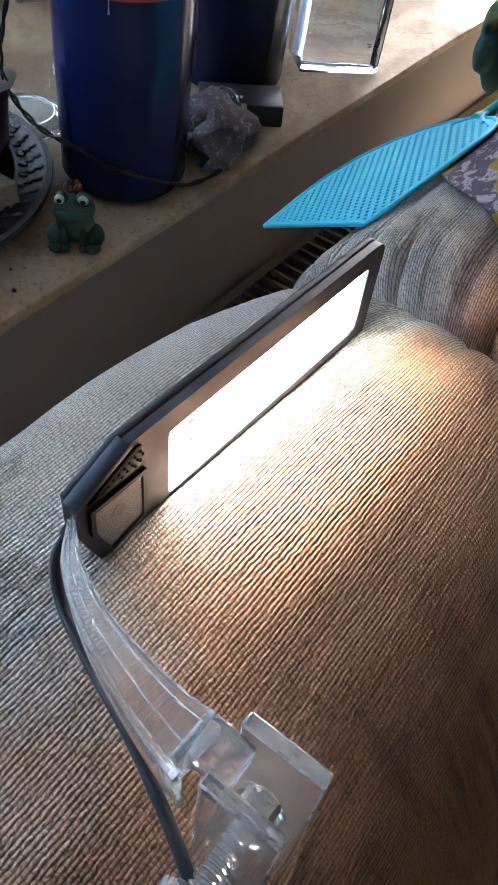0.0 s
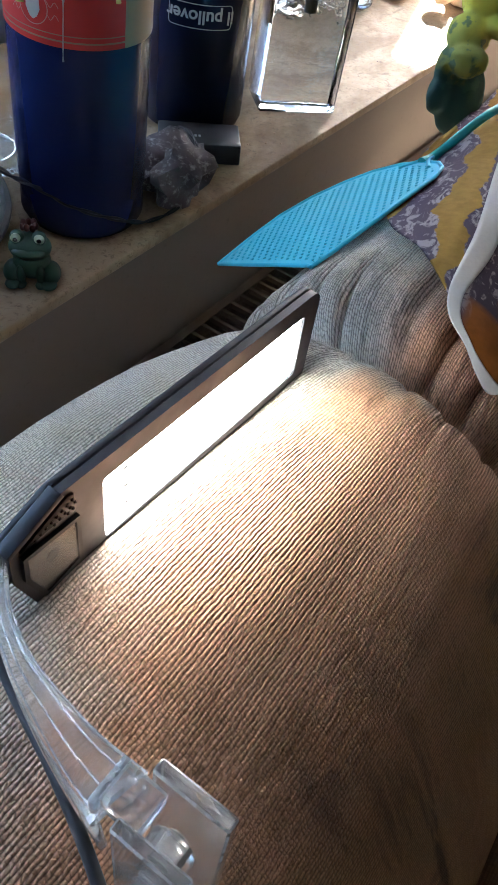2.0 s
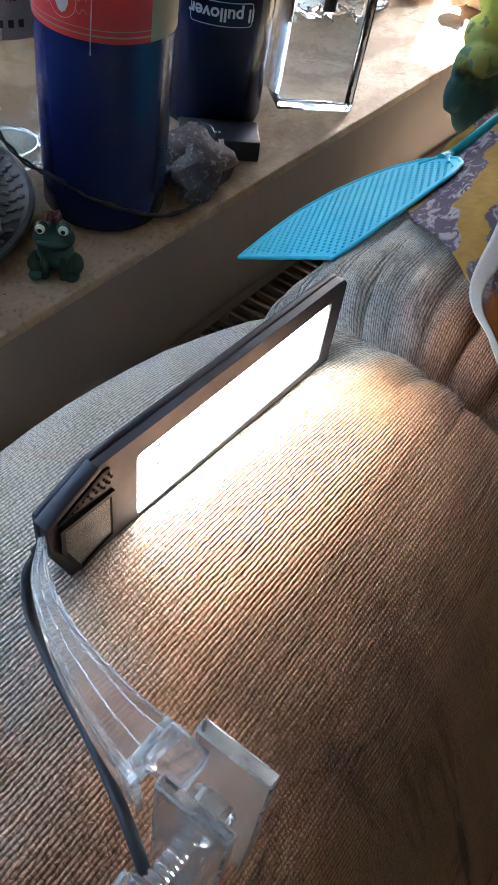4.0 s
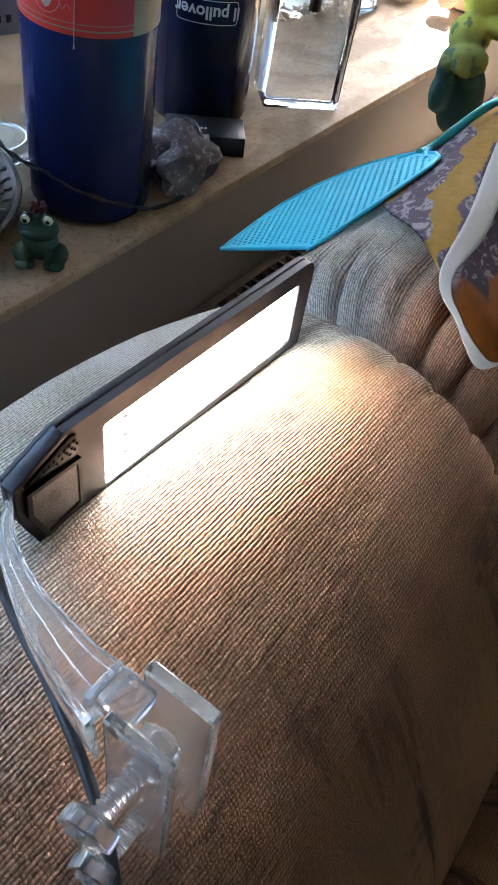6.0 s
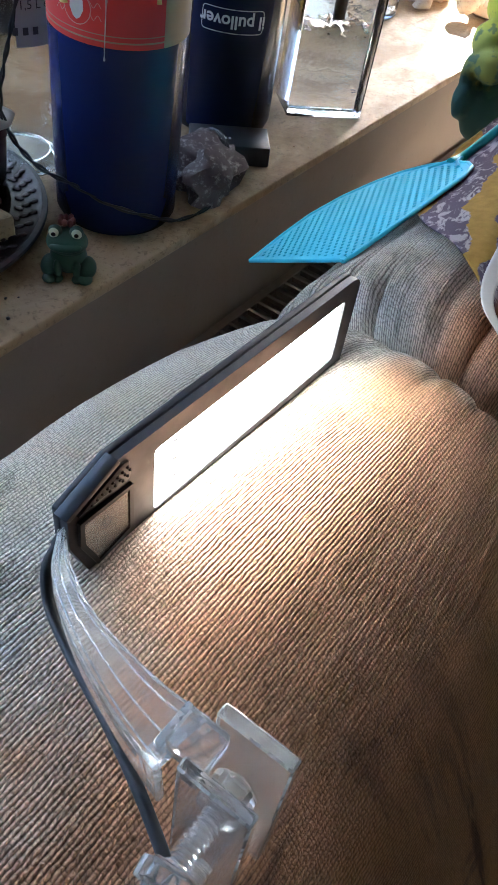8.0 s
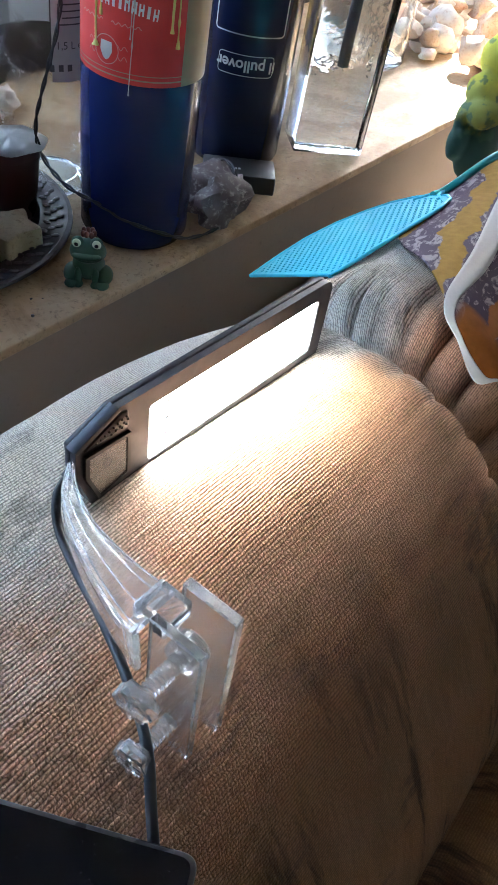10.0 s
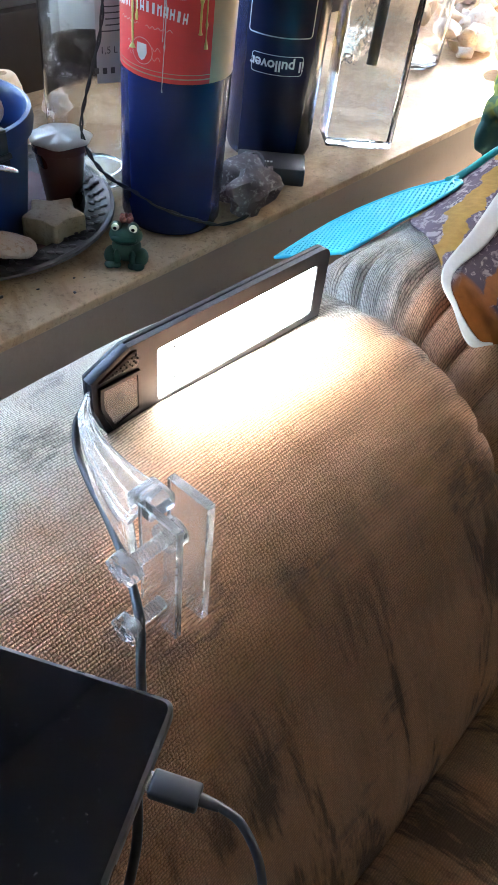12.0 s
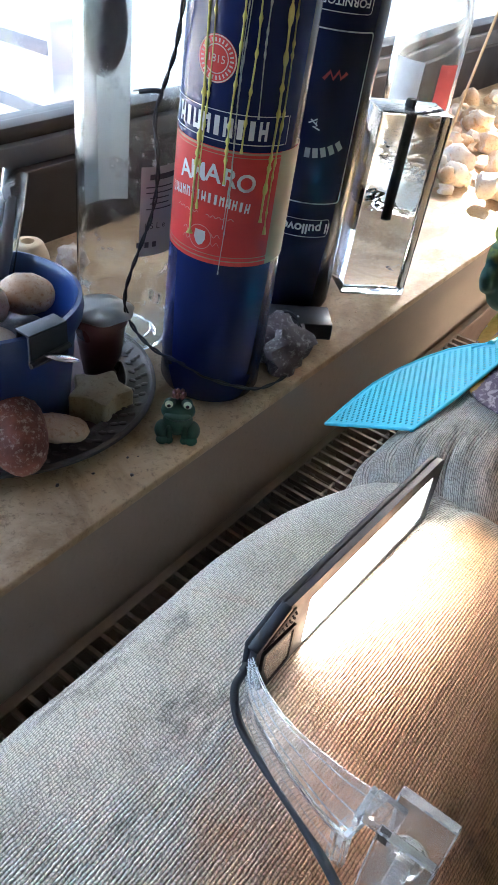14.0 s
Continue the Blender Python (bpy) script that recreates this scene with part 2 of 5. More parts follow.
def corduroy(name, pale, rosy, brown, dark, pitch=0.0019):
    """Ribbed upholstery: ribs of small loops along v; a pale band with window light in its colour turns to brown, with
    dark brush-like strokes.
    """
    n = Nodes(name, 0.95)
    uv = n.coord("UV")
    sep = n.node("SeparateXYZ", Vector=uv)
    u, v = sep.outputs[0], sep.outputs[1]
    wob = n.noise(45, 2, 0.5, uv)
    curl = n.noise(260, 2, 0.5, uv)
    ph = n.math("ADD", n.math("ADD", n.math("MULTIPLY", u, 2 * math.pi / pitch), n.math("MULTIPLY", wob, 4.0)), n.math("MULTIPLY", curl, 3.6))
    rib = n.math("ABSOLUTE", n.math("SINE", n.math("MULTIPLY", ph, 0.5)))
    bead_n = n.noise(230, 2, 0.5, uv)
    bead = n.math("ABSOLUTE", n.math("SINE", n.math("ADD", n.math("ADD", n.math("MULTIPLY", v, math.pi / 0.0024), n.math("MULTIPLY", ph, 0.12)), n.math("MULTIPLY", bead_n, 9.0))))
    fine = n.noise(1500, 3, 0.65, uv)
    loops = n.noise(420, 3, 0.6, uv)
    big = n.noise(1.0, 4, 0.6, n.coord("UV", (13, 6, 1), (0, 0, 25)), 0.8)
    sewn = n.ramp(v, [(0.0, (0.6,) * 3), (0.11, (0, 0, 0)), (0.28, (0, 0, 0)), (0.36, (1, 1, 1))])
    # pale to brown across u: weave tone plus window light put into the colour
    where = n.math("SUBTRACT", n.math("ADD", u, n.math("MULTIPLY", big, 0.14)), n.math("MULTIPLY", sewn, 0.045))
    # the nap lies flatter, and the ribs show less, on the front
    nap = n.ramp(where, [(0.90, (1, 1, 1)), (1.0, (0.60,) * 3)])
    # knotted loops gather where the pale band ends
    knots = n.ramp(where, [(0.84, (0.70,) * 3), (0.90, (1.0,) * 3), (0.99, (0.60,) * 3)])
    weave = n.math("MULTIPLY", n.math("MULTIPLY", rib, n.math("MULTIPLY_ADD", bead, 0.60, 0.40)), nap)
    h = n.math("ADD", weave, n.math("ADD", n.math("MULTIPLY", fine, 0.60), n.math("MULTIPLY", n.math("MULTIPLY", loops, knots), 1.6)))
    cloudy = n.noise(24, 5, 0.65, uv)
    # rosy puts the lamplit zone's pink into the colour, next to the pale top
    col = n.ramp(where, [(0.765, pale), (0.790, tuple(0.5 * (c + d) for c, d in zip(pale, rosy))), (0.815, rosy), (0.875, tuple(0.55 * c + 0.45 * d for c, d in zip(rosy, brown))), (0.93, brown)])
    # olive and reddish tones drift through the weave
    tone = n.noise(1.0, 4, 0.6, n.coord("UV", (16, 30, 1), (0, 0, 12)), 0.7)
    col = n.mix(n.math("MULTIPLY", n.ramp(tone, [(0.50, (0, 0, 0)), (0.66, (1, 1, 1))]), 0.22), col, tuple(0.75 * c for c in (brown[0], brown[1] * 1.18, brown[2] * 0.95)))
    col = n.mix(n.math("MULTIPLY", n.ramp(tone, [(0.30, (1, 1, 1)), (0.44, (0, 0, 0))]), 0.18), col, (rosy[0] * 1.05, rosy[1] * 0.92, rosy[2] * 0.92))
    col = n.mix(n.math("MULTIPLY", n.ramp(cloudy, [(0.46, (0, 0, 0)), (0.72, (1, 1, 1))]), 0.18), col, tuple(0.6 * c for c in brown))
    # short bluish-dark dashes along the ribs, in loose patches
    dash = n.noise(1.0, 4, 0.65, n.coord("UV", (170, 46, 1), (0, 0, 14)), 0.5)
    patchy = n.ramp(n.noise(1.0, 3, 0.5, n.coord("UV", (15, 8, 1), (0, 0, 18))), [(0.57, (0, 0, 0)), (0.64, (1, 1, 1))])
    col = n.mix(n.math("MULTIPLY", n.math("MULTIPLY", n.ramp(dash, [(0.44, (0, 0, 0)), (0.56, (1, 1, 1))]), patchy), 0.50), col, (dark[0] * 0.9, dark[1] * 1.05, dark[2] * 1.45))
    # long brush strokes that fall down the front, soft and frayed
    fray = n.noise(1.0, 5, 0.7, n.coord("UV", (24, 150, 1), (0, 0, -10)), 0.4)
    sweep = n.noise(1.0, 3, 0.55, n.coord("UV", (4.6, 21, 1), (0, 0, -14)), 0.7)
    both = n.math("ADD", n.math("MULTIPLY", sweep, 0.68), n.math("MULTIPLY", fray, 0.32))
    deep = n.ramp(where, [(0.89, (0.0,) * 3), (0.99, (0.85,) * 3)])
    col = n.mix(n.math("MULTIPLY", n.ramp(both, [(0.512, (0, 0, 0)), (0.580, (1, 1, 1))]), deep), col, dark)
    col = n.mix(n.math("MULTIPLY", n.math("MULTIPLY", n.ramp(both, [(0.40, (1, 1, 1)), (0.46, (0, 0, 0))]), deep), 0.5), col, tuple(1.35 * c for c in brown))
    # shade between ribs and loops is put into the colour
    gap_shade = n.math("MULTIPLY", n.math("MULTIPLY", n.ramp(n.math("MULTIPLY", h, 0.45), [(0.42, (1, 1, 1)), (0.72, (0, 0, 0))]), nap), 0.86)
    n.set("Base Color", n.mix(gap_shade, col, n.mix(0.78, col, (0.02, 0.014, 0.010))))
    n.set("Sheen Weight", 0.08)
    n.set("Sheen Tint", (0.85, 0.72, 0.60, 1))
    n.set("Sheen Roughness", 0.4)
    n.set("Specular IOR Level", 0.08)
    n.bump(h, 0.9, 0.0010)
    return n.mat


M = {}
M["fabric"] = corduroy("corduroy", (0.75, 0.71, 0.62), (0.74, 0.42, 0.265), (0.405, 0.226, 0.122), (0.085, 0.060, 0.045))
M["black"] = plain("black_plastic", (0.012, 0.013, 0.016), 0.5, vary=0.2, bump=0.00005)
M["lampbody"] = plain("dark_lamp_plastic", (0.012, 0.015, 0.022), 0.45, vary=0.2, scale=200, bump=0.00005)
M["groove"] = plain("black_gap", (0.006, 0.006, 0.007), 0.7)
acr = Nodes("acrylic", 0.1, (0.97, 0.97, 0.96))
acr.set("IOR", 1.28)
acr.set("Transmission Weight", acr.ramp(acr.noise(70, 5, 0.65), [(0.40, (0.93,) * 3), (0.75, (0.78,) * 3)]))
acr.set("Roughness", acr.ramp(acr.noise(25, 5, 0.6), [(0.4, (0.07,) * 3), (0.7, (0.19,) * 3)]))
M["acrylic"] = acr.mat
edge = Nodes("sawn_acrylic_edge", 0.18, (0.90, 0.93, 0.95))
edge.set("IOR", 1.40)
edge.set("Transmission Weight", edge.ramp(edge.noise(160, 4, 0.6), [(0.35, (0.85,) * 3), (0.7, (0.50,) * 3)]))
M["edge"] = edge.mat
cast = Nodes("cast_acrylic", 0.05, (0.97, 0.98, 0.98))
cast.set("IOR", 1.40)
cast.set("Transmission Weight", cast.ramp(cast.noise(120, 4, 0.6), [(0.35, (0.92,) * 3), (0.7, (0.72,) * 3)]))
M["cast"] = cast.mat
M["glassclear"] = glass("clear_glass", (0.97, 0.99, 0.985), 0.0, 1.5, 0.10, 22)
M["thinglass"] = glass("dusty_bottle_glass", (0.95, 0.97, 0.96), 0.0, 1.22, 0.42, 26)
wavy = Nodes("block_glass", 0.0, (0.98, 0.99, 0.98))
wavy.set("Transmission Weight", 1.0)
wavy.set("IOR", 1.5)
wavy.bump(wavy.noise(28, 3, 0.5), 0.25, 0.004)
M["glassblock"] = wavy.mat
M["cable"] = plain("cable_rubber", (0.018, 0.020, 0.024), 0.4)


def emitter(name, color, strength):
    n = Nodes(name, 0.4, (0.9, 0.9, 0.88))
    n.set("Emission Color", (*color, 1))
    n.set("Emission Strength", strength)
    return n.mat


M["led"] = emitter("led_panel", (1.0, 0.965, 0.90), LED_POWER)
M["chip"] = emitter("led_chip", (1.0, 0.93, 0.78), LED_POWER * 1.5)


def stone_sill():
    n = Nodes("limestone", 0.6)
    c = n.coord()
    a, b, d = n.noise(9, 6, 0.65, c, 0.6), n.noise(90, 6, 0.7, c), n.noise(28, 5, 0.7, c, 1.5)
    col = n.mix(n.ramp(a, [(0.35, (0, 0, 0)), (0.68, (1, 1, 1))]), (0.54, 0.41, 0.26), (0.39, 0.26, 0.135))
    col = n.mix(n.ramp(d, [(0.60, (0, 0, 0)), (0.70, (0.8,) * 3)]), col, (0.20, 0.13, 0.075))
    col = n.mix(n.ramp(b, [(0.66, (0, 0, 0)), (0.74, (1, 1, 1))]), col, (0.13, 0.09, 0.06))
    rust = n.noise(5.5, 6, 0.7, n.coord("Object", (1.6, 1, 1)), 1.2)
    col = n.mix(n.ramp(rust, [(0.45, (0, 0, 0)), (0.60, (0.8,) * 3)]), col, (0.25, 0.15, 0.072))
    crumb = n.noise(210, 5, 0.7, c)
    col = n.mix(n.ramp(crumb, [(0.54, (0, 0, 0)), (0.66, (0.65,) * 3)]), col, (0.19, 0.125, 0.07))
    n.set("Base Color", col)
    n.set("Roughness", n.ramp(b, [(0.3, (0.45,) * 3), (0.7, (0.75,) * 3)]))
    n.bump(n.math("ADD", b, n.math("MULTIPLY", d, 0.5)), 0.5, 0.001)
    return n.mat


M["sill"] = stone_sill()


def plaster(name, color, vary=0.12):
    n = Nodes(name, 0.9)
    a, b = n.noise(5, 6, 0.6), n.noise(120, 4, 0.6)
    col = n.mix(a, tuple(c * (1 - vary) for c in color), tuple(c * (1 + vary) for c in color))
    n.set("Base Color", n.mix(n.ramp(b, [(0.62, (0, 0, 0)), (0.8, (0.5,) * 3)]), col, tuple(c * 0.6 for c in color)))
    n.bump(b, 0.4, 0.0008)
    return n.mat


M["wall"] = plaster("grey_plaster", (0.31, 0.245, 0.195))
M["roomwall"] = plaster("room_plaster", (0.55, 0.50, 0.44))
M["outwall"] = plaster("house_plaster", (0.75, 0.73, 0.68))
M["metal"] = plain("radiator_enamel", (0.15, 0.105, 0.080), 0.45, vary=0.25, scale=40, bump=0.0002)
M["frame"] = plain("dark_window_frame", (0.026, 0.019, 0.018), 0.5, vary=0.3, scale=25, bump=0.0002)
M["framegrey"] = plain("grey_window_sash", (0.11, 0.11, 0.115), 0.45, vary=0.2, scale=30)
M["dark"] = plain("radiator_inner_shade", (0.02, 0.018, 0.016), 0.9)


def wood(name, a, b, scale=1.0):
    n = Nodes(name, 0.55)
    g = n.noise(6, 6, 0.6, n.coord("Object", (30 * scale, 2.5 * scale, 30 * scale)), 0.8)
    n.set("Base Color", n.mix(g, a, b))
    n.bump(g, 0.3, 0.0005)
    return n.mat


M["floor"] = wood("floor_wood", (0.22, 0.12, 0.06), (0.32, 0.19, 0.10), 0.4)
M["woodpale"] = wood("pale_wood", (0.50, 0.34, 0.18), (0.62, 0.46, 0.28), 3)

# ---- the room ----
SILL_Z, SILL_X = 0.722, -0.355
WIN_X = -0.80


def structure(name, bm, mat, label, smooth=None):
    ob = new(name, mesh_of(name, bm, mat, smooth))
    return tagged(ob, label, name.split("_")[0], kind="structure")


structure("floor", box(-0.36, 3.2, -2.6, 2.3, -0.12, 0.0), M["floor"], "brown wooden floor of the room")
structure("ceiling", box(-1.0, 3.2, -2.6, 2.5, 2.55, 2.7), M["roomwall"], "plain pale plaster ceiling")
structure("wall_east", box(3.2, 3.35, -2.6, 2.5, -0.12, 2.7), M["roomwall"], "plain beige plaster wall behind the sofa")
structure("wall_south", box(-1.0, 3.35, -2.75, -2.6, -0.12, 2.7), M["roomwall"], "plain beige plaster end wall")
# added end wall: opening shapes the far sill's sun, outer run blocks the rest
bm = box(-5.0, -0.955, 2.3, 2.5, -1.0, 6.0)
add_box(bm, -0.50, 3.35, 2.3, 2.5, -0.12, 2.7)
add_box(bm, -0.955, -0.50, 2.3, 2.5, -1.0, 1.10)
add_box(bm, -0.955, -0.50, 2.3, 2.5, 1.975, 6.0)
structure("wall_north", bm, M["outwall"], "added plastered end wall, opening shapes the sun, outer run blocks it")
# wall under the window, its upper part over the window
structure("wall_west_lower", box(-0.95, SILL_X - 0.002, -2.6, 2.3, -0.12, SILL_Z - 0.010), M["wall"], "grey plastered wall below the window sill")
bm = box(-1.0, WIN_X + 0.02, -2.6, 2.3, 2.05, 2.7)
add_box(bm, -1.0, WIN_X + 0.02, -2.6, -0.9, SILL_Z, 2.05)
structure("wall_west_upper", bm, M["roomwall"], "plain wall over and beside the window")


def make_sill():
    bm = bmesh.new()
    add_box(bm, -0.95, SILL_X, -2.6, 2.3, SILL_Z - 0.010, SILL_Z, 0.0018, 2)
    return structure("window_sill", bm, M["sill"], "worn stained limestone window sill, dusty", 50)


make_sill()


def make_window():
    w = thing("window_1", "wide window with a dark wooden frame and grey sash", "window", (WIN_X, 0, SILL_Z), kind="structure")
    part("window_frame", add_box(box(-0.09, 0.0, -0.9, 2.3, 0.0, 0.105, 0.003), -0.09, 0.0, -0.9, 2.3, 1.26, 1.33), M["frame"], w, "dark brown painted frame board")
    part("window_ledge", box(-0.085, -0.012, -0.9, 2.3, 0.105, 0.135, 0.004), M["framegrey"], w, "grey sash rail")
    part("glazing_bar", box(-0.075, -0.022, -0.9, 2.3, 0.135, 0.155, 0.003), M["frame"], w)
    for y in (-0.9, 2.24):
        part("window_post", box(-0.08, -0.01, y, y + 0.06, 0.135, 1.26, 0.003), M["frame"], w)
    pane = part("pane", box(-0.052, -0.047, -0.84, 2.24, 0.15, 1.26), M["glassclear"], w, "clear dusty glass pane", None)
    pane.visible_shadow = False


make_window()


def make_radiator():
    r = thing("radiator", "old cream-brown radiator with a slotted top grille under the sill", "radiator", (0, 0, 0))
    z = 0.592
    x0, x1 = SILL_X + 0.004, SILL_X + 0.115
    part("grille_frame", add_box(box(x0, x0 + 0.011, -1.2, 1.6, z - 0.004, z + 0.003, 0.001), x1 - 0.011, x1, -1.2, 1.6, z - 0.004, z + 0.003, 0.001), M["metal"], r)
    part("side_panel", add_box(box(x1 - 0.002, x1 + 0.002, -1.2, 1.6, 0.12, z - 0.005), x0, x0 + 0.003, -1.2, 1.6, 0.12, z - 0.005), M["metal"], r)
    # near-black sheet: the dark inside the radiator is put into its colour
    part("base_shade_panel", box(x0 + 0.004, x1 - 0.004, -1.2, 1.6, 0.12, 0.14), M["dark"], r)
    bar = mesh_of("grille_bar", box(x0 + 0.011, x1 - 0.011, -0.0022, 0.0022, z - 0.004, z + 0.002), M["metal"])
    cross = mesh_of("grille_rail", box(-0.0016, 0.0016, -1.2, 1.6, z - 0.006, z - 0.0005), M["metal"])
    y = -0.35
    while y < 1.0:
        b = new("grille_bar", bar)
        b.location = (0, y, 0)
        b.parent = r
        y += 0.0172
    for k in (0.5,):
        c = new("grille_rail", cross)
        c.location = (x0 + (x1 - x0) * k, 0, 0)
        c.parent = r
    # convector fins below the grille
    fin = mesh_of("fin", box(x0 + 0.008, x1 - 0.008, -0.0006, 0.0006, 0.45, z - 0.03), M["metal"])
    y = -0.35
    while y < 1.0:
        b = new("fin", fin)
        b.location = (0, y + 0.005, 0)
        b.parent = r
        y += 0.0172


make_radiator()

# ---- outside ----
single("ground", box(-400, -1.6, -400, 400, -1.2, -1.0), plaster("pale_paving", (0.30, 0.29, 0.28), 0.5), "grey paving outside the window", "ground", kind="structure")


def make_wall_cabinet():
    c = thing("meter_cabinet", "pale metal meter cabinet with grey bands on the outer wall", "cabinet", (-2.87, 2.3, 0.08))
    part("cabinet_body", box(-0.21, 0.21, -0.13, -0.001, 0.0, 0.46, 0.006), plain("pale_enamel", (0.42, 0.42, 0.42), 0.5, vary=0.1, scale=6), c)
    for z in (0.07, 0.33):
        part("vent_band", box(-0.19, 0.19, -0.134, -0.1295, z, z + 0.055, 0.001), plain("grey_vent", (0.10, 0.10, 0.11), 0.6), c, "grey vent band")


make_wall_cabinet()

# ---- sofa ----
SECTION = [(-0.100, 0.30), (-0.190, 0.30), (-0.220, 0.45), (-0.234, 0.62), (-0.232, 0.72), (-0.223, 0.775), (-0.207, 0.806), (-0.175, 0.823), (-0.115, 0.8275), (-0.06, 0.8255),
           (-0.025, 0.814), (0.0, 0.800), (0.022, 0.781), (0.046, 0.750), (0.071, 0.706), (0.095, 0.652), (0.112, 0.598), (0.120, 0.53), (0.118, 0.42), (0.10, 0.30)]


SECTION_B = [(-0.100, 0.30), (-0.190, 0.30), (-0.214, 0.45), (-0.226, 0.60), (-0.226, 0.68), (-0.217, 0.735), (-0.200, 0.770), (-0.172, 0.799), (-0.138, 0.819), (-0.10, 0.8275),
             (-0.065, 0.821), (-0.034, 0.808), (0.0, 0.787), (0.034, 0.756), (0.071, 0.706), (0.095, 0.652), (0.112, 0.598), (0.120, 0.53), (0.118, 0.42), (0.10, 0.30)]


def section_line(sect):
    pts = smooth_line([(x, z, 0) for x, z in sect], 7)
    return [(p.x, p.y) for p in pts]


def end_shape(d):
    """How full a cushion is, d metres from its sewn end."""
    return (1 - max(0.0, 1 - max(0.0, d) / 0.078) ** 3.2) ** (1 / 3.2)


def make_back_cushion(y_end, away, length, label, seed, sect):
    """One back cushion: the section lofted along y, closed by a rounded end at y_end. away: -1 or 1, the way it runs from that end."""
    line = section_line(sect)
    cx, cz = -0.05, 0.60
    bm = bmesh.new()
    uvl = bm.loops.layers.uv.new("uv")
    steps = [0.0, 0.0008, 0.002, 0.004, 0.007, 0.011, 0.016, 0.022, 0.029, 0.037, 0.046, 0.056, 0.068, 0.082, 0.098, 0.116, 0.136, 0.16, 0.185]
    s = 0.21
    while s < length:
        steps.append(s)
        s += 0.02
    arc = [0.0]
    for a, b in zip(line, line[1:]):
        arc.append(arc[-1] + math.dist(a, b))
    rows = []
    for d in steps:
        kz = end_shape(d)
        kx = (1 - max(0.0, 1 - d / (0.205 if away < 0 else 0.075)) ** 2.5) ** (1 / 2.5)
        row = []
        for i, (x, z) in enumerate(line):
            dx, dz = x - cx, z - cz
            fx = kx if dx < 0 else kz
            px, pz = cx + dx * (0.02 + 0.98 * fx), cz + dz * (0.02 + 0.98 * kz) if dz > 0 else z
            y = y_end + away * d
            # puckers run in from the sewn end; slow dents elsewhere
            edge = math.exp(-((d - 0.02) / (0.035 if away < 0 else 0.06)) ** 2)
            ph = arc[i] * math.pi / (0.041 if away < 0 else 0.031) + seed + 0.9 * math.sin(arc[i] * 23 + seed) + 2.0 * d
            crease = (1 - abs(math.sin(ph))) ** 3
            w = -0.0065 * edge * crease if away < 0 else -0.0135 * math.exp(-((d - 0.045) / 0.055) ** 2) * crease
            w += 0.004 * noise.noise(Vector((px * 7, y * 7, pz * 7 + seed))) + 0.0016 * noise.noise(Vector((px * 24, y * 24, pz * 24 + seed)))
            out = Vector((dx, 0, dz)).normalized()
            row.append((bm.verts.new((px + out.x * w, y, pz + out.z * w)), (arc[i] + (0.0 if away < 0 else 0.062), y + seed)))
        rows.append(row)
    for a, b in zip(rows, rows[1:]):
        for i in range(len(line) - 1):
            q = (a[i], a[i + 1], b[i + 1], b[i])
            f = bm.faces.new([v for v, _ in q])
            for loop, (_, uv) in zip(f.loops, q):
                loop[uvl].uv = uv
    cap = [v for v, _ in rows[0]]
    bm.faces.new(cap)
    bm.faces.new([v for v, _ in rows[-1]][::-1])
    bmesh.ops.recalc_face_normals(bm, faces=bm.faces[:])
    ob = thing("sofa_back_cushion", label, "cushion", (0, 0, 0), group="back cushions of the sofa")
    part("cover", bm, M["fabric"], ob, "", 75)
    return ob, line


B_END = 0.350
cushion_a, _ = make_back_cushion(0.378, -1, 1.15, "brown and grey ribbed corduroy back cushion with rounded worn edges", 0.0, SECTION)
cushion_b, LINE = make_back_cushion(B_END, 1, 0.97, "brown corduroy back cushion with deep puckers, cloth over it", 3.7, SECTION_B)


def top_z(x, y=1.0):
    """Height of the second cushion at (x, y)."""
    best = 0.3
    for (xa, za), (xb, zb) in zip(LINE, LINE[1:]):
        if xa < xb and xa <= x <= xb:
            best = max(best, za + (zb - za) * (x - xa) / (xb - xa))
    return 0.60 + (best - 0.60) * end_shape(y - B_END)


def make_seat():
    s = thing("sofa", "brown corduroy sofa with its seat below the back cushions", "sofa", (0, 0, 0))
    bm = bmesh.new()
    uvl = bm.loops.layers.uv.new("uv")
    nx, ny = 30, 60
    g = []
    for i in range(nx + 1):
        col = []
        for j in range(ny + 1):
            x = 0.100 + 0.76 * i / nx
            y = -0.75 + 2.0 * j / ny
            k = min(1, (x - 0.100) / 0.10)
            z = 0.525 + 0.05 * (1 - (1 - k) ** 2) ** 0.5 + 0.006 * noise.noise(Vector((x * 9, y * 9, 4)))
            z -= 0.010 * math.exp(-((y - 0.36 - 0.25 * (x - 0.11)) / 0.008) ** 2)
            if x > 0.8:
                z -= (x - 0.8) * 3
            col.append(bm.verts.new((x, y, z)))
        g.append(col)
    for i in range(nx):
        for j in range(ny):
            f = bm.faces.new((g[i][j], g[i + 1][j], g[i + 1][j + 1], g[i][j + 1]))
            for loop in f.loops:
                loop[uvl].uv = (1.1 + loop.vert.co.x, loop.vert.co.y)
    bmesh.ops.recalc_face_normals(bm, faces=bm.faces[:])
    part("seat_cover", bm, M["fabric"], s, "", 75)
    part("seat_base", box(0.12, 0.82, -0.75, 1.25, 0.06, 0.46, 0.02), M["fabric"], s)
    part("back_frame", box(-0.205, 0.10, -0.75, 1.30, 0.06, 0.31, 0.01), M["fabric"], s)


make_seat()

# ---- the lamp on the cushion ----
def sawn(bm, width):
    """Gives the narrow bevelled faces of a clear piece the look of a sawn edge."""
    for f in bm.faces:
        if min(e.calc_length() for e in f.edges) < width:
            f.material_index = 1
    return bm


